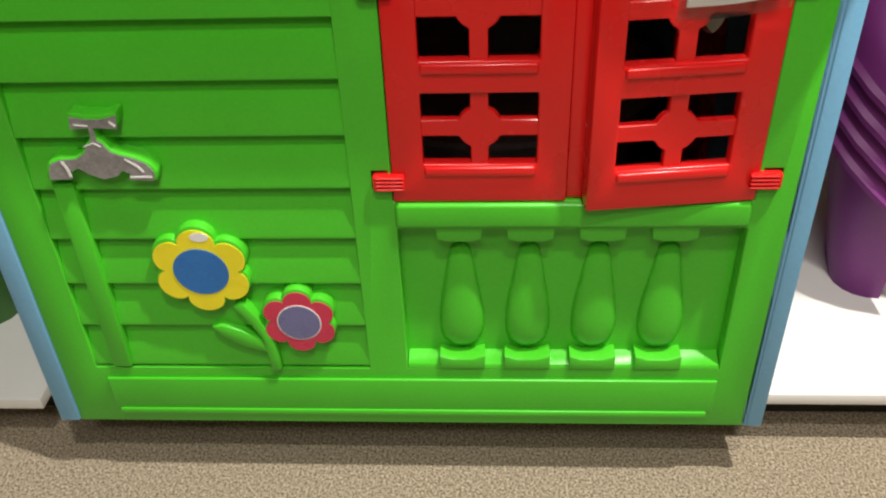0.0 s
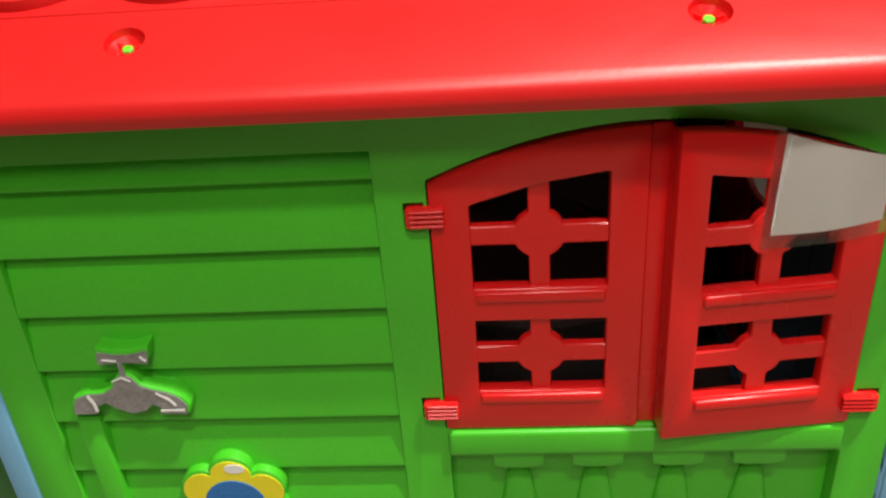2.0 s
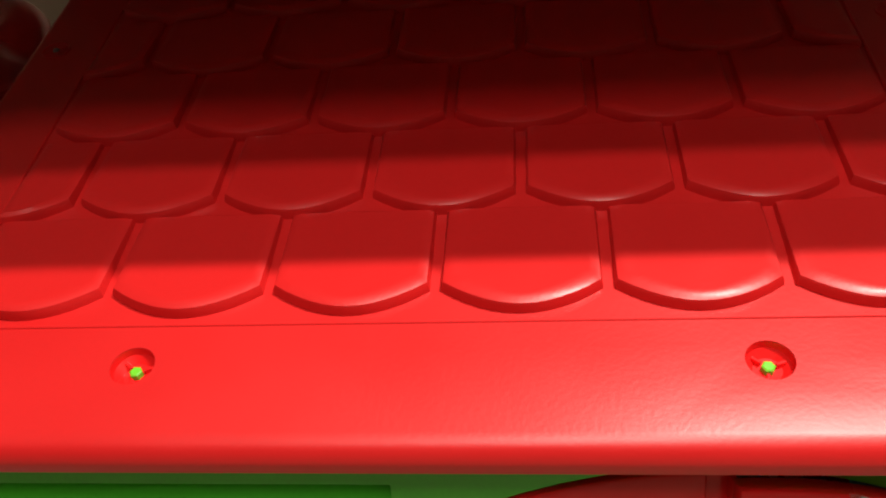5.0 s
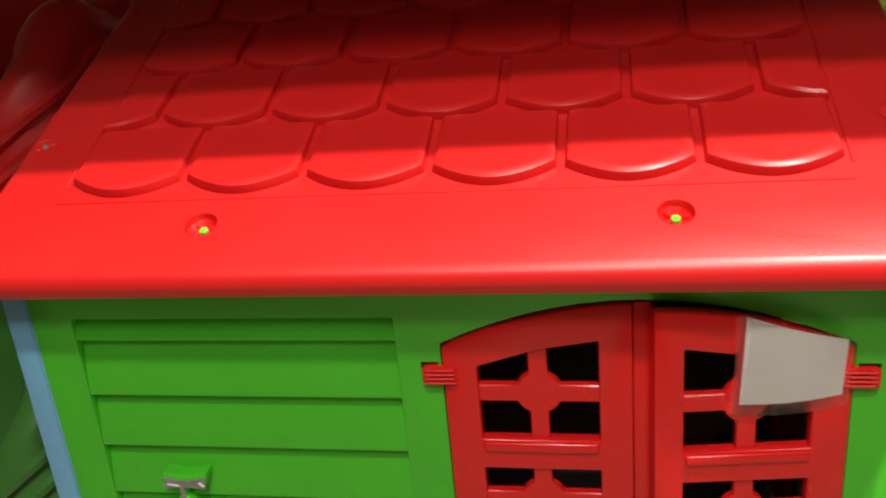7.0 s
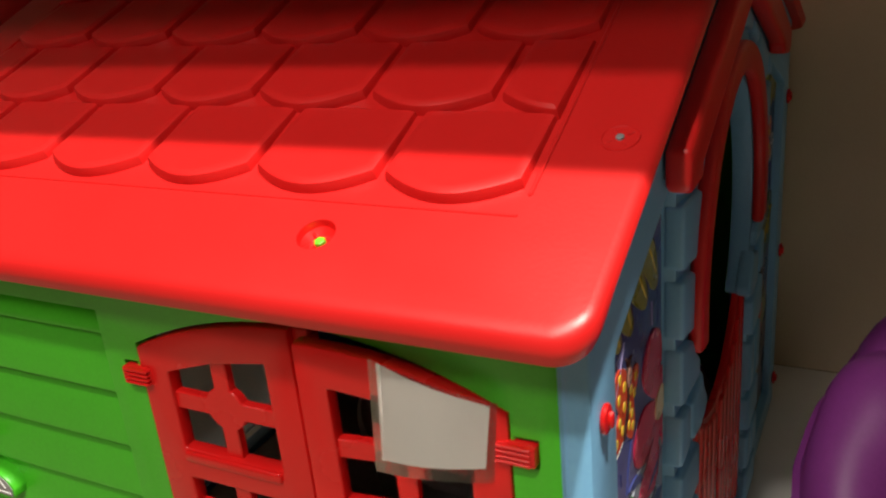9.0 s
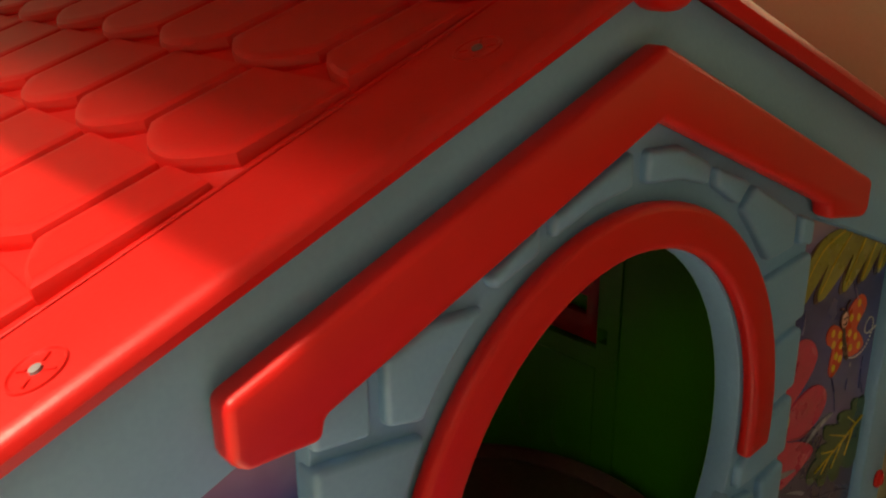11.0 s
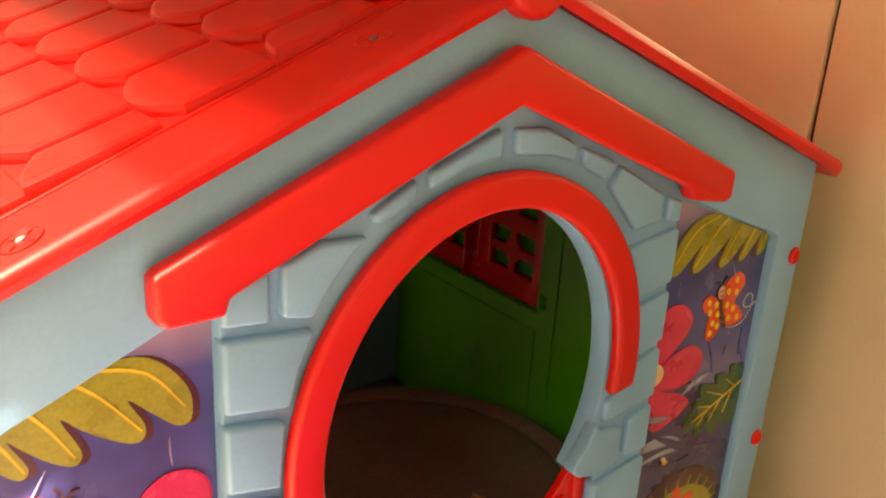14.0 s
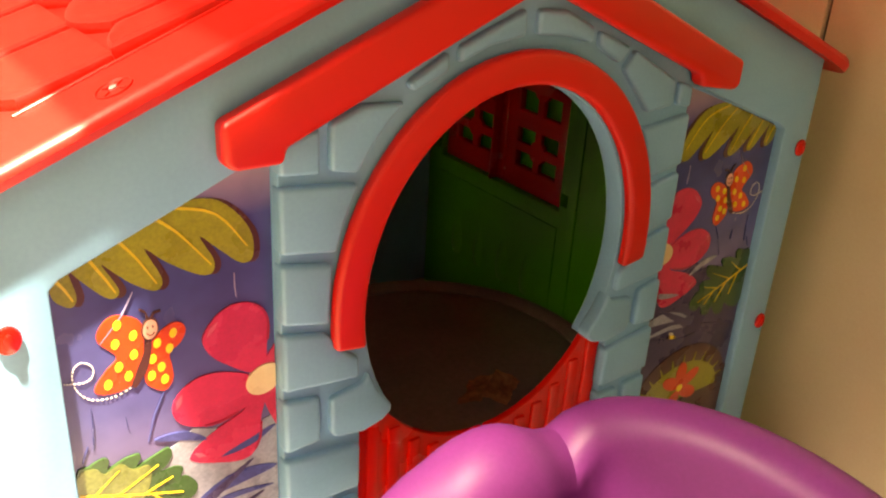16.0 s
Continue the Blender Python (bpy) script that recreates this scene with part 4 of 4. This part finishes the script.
# ---- brown tub inside the house ----
def round_tub():
    t = thing("round_tub", "dark brown round plastic tub standing upside down in the playhouse", "tub", pose(0.100, 0.660, BASE + 0.0125))
    h = 0.16
    part("tub_body", lathe([(0.255, 0.0), (0.262, 0.02), (0.275, h - 0.03), (0.284, h - 0.018), (0.285, h - 0.006), (0.278, h), (0.262, h), (0.250, h - 0.006), (0.252, h - 0.020), (0.2, h - 0.022)], 64), LINO, t)
    part("tub_base", lathe([(0.249, h - 0.019), (0.249, h - 0.009), (0.244, h - 0.006), (0.10, h - 0.008), (0.01, h - 0.008)], 64), LINO, t)


round_tub()


# ---- leaflet inside the house ----
def leaflet():
    t = thing("leaflet", "crumpled red and orange printed leaflet on the grey-brown tub", "leaflet", pose(0.207, 0.690, BASE + 0.156, 0, 0, 35))
    print_mat = material("leaflet_print", (0.62, 0.16, 0.10), 0.5, 0.5, 30, 0.05, 90, other=(0.75, 0.38, 0.22))
    for side in (-1, 1):
        bm = bmesh.new()
        g = [[bm.verts.new((side * 0.011 * i, 0.013 * (j - 3) + 0.004 * i * side, 0.003 + (0.020 if side > 0 else 0.012) * (1 - i / 4) + 0.004 * abs(math.sin(i * 1.3 + j * 0.9)))) for j in range(7)] for i in range(5)]
        for i in range(4):
            for j in range(6):
                bm.faces.new((g[i][j], g[i + 1][j], g[i + 1][j + 1], g[i][j + 1]))
        bmesh.ops.solidify(bm, geom=bm.faces[:], thickness=0.001)
        bmesh.ops.recalc_face_normals(bm, faces=bm.faces[:])
        part("page", bm, print_mat, t)


leaflet()


# ---- stacked children's tub chairs ----
def tub_chair_mesh(wide, deep, tall):
    """A moulded tub armchair facing -y: arms and back are one rolled wall that tapers into feet."""
    bm = bmesh.new()
    n = 60
    rings = []
    for k in range(n + 1):
        s = -1 + 2 * k / n                       # -1: front of one arm, 0: middle of the back, 1: front of the other
        a = abs(s)
        ang = min(1.0, a / 0.52) * math.pi / 2
        hw, hd = wide / 2, deep * 0.5
        if a < 0.52:
            x, y = hw * math.sin(ang), hd * math.cos(ang) * 0.9 + deep * 0.05
            nx, ny = math.sin(ang), math.cos(ang)
        else:
            q, bend = min(1.0, (a - 0.52) / 0.30), max(0.0, (a - 0.82) / 0.18) * radians(105)
            x, y = hw - 0.078 + 0.078 * math.cos(bend), deep * 0.05 - q * 0.118 - 0.078 * math.sin(bend)
            nx, ny = math.cos(bend), -math.sin(bend)
        if s < 0:
            x, nx = -x, -nx
        back = max(0.0, 1 - (a / 0.50) ** 2.6)
        arm = math.sin(math.pi * min(1.0, max(0.0, (1.02 - a) / 0.50)) ** 0.62) if a > 0.5 else 0.0
        h = tall * (0.88 + 0.12 * back ** 0.6) if a < 0.5 else tall * (0.88 + 0.140 * arm - 0.42 * max(0.0, (a - 0.60) / 0.40) ** 1.7)
        t = 0.040 + 0.032 * min(1.0, max(0.0, (a - 0.42) / 0.16))
        foot = 0.15 * math.sin(math.pi * min(1.0, max(0.0, (a - 0.42) / 0.26))) ** 0.8 * (a > 0.42) + 0.12 * max(0.0, 1 - (a / 0.24) ** 2)
        rad, mid = (0.028 + t) / 2, (0.028 - t) / 2
        prof = [(-0.034, foot), (-0.028, foot - 0.008 if foot > 0.02 else foot), (-0.010, max(tall * 0.30, foot + 0.02)), (0.002, h - rad - 0.034), (0.022, h - rad - 0.028), (0.036, h - rad - 0.022), (0.037, h - rad - 0.013), (0.030, h - rad - 0.007)]
        prof += [(mid + rad * math.cos(q), h - rad + rad * math.sin(q)) for q in [math.pi * j / 10 for j in range(11)]]
        prof += [(-t - 0.008, h * 0.74), (-t - 0.016, tall * 0.46), (-t + 0.004, max(foot, 0.0)), (-t + 0.012, foot)]
        ring = [bm.verts.new((x + nx * off, y + ny * off, z)) for off, z in prof]
        rings.append(ring)
    for lo, hi in zip(rings, rings[1:]):
        for j in range(len(lo)):
            i = (j + 1) % len(lo)
            bm.faces.new((lo[j], hi[j], hi[i], lo[i]))
    for ring in (rings[0], rings[-1]):
        bm.faces.new(ring)
    bmesh.ops.recalc_face_normals(bm, faces=bm.faces[:])
    return bm


def tub_chair(mat, label, group, m, wide=0.46, deep=0.36, tall=0.38):
    t = thing("tub_chair", label, "toy chair", m, group)
    part("shell", tub_chair_mesh(wide, deep, tall), mat, t)
    seat = block(-wide / 2 + 0.08, wide / 2 - 0.08, -deep * 0.50, deep * 0.36, tall * 0.43, tall * 0.49, 0.012, 3)
    part("seat", seat, mat, t)
    return t


purple = tub_chair(PURPLE, "purple plastic child's tub chair nested in a stack", "stack of purple chairs", pose(0.811, 0.357, BASE, 0, 0, -12))
for k in range(1, 4):
    copy_thing(purple, pose(0.811, 0.357, BASE + 0.035 * k, 0, 0, -12))
green = tub_chair(DARK_GREEN, "dark green plastic child's tub chair nested in a stack", "stack of green chairs", pose(-0.775, 0.33, BASE, 0, 0, -4))
for k in range(1, 4):
    copy_thing(green, pose(-0.775, 0.33, BASE + 0.038 * k, 0, 0, -4))
red = tub_chair(HOOD_RED, "red plastic child's tub chair nested in a stack", "stack of red chairs", pose(-0.77, 0.50, BASE + 0.40, 0, 0, -8))
for k in range(1, 4):
    copy_thing(red, pose(-0.77, 0.50, BASE + 0.40 + 0.04 * k, 0, 0, -8))
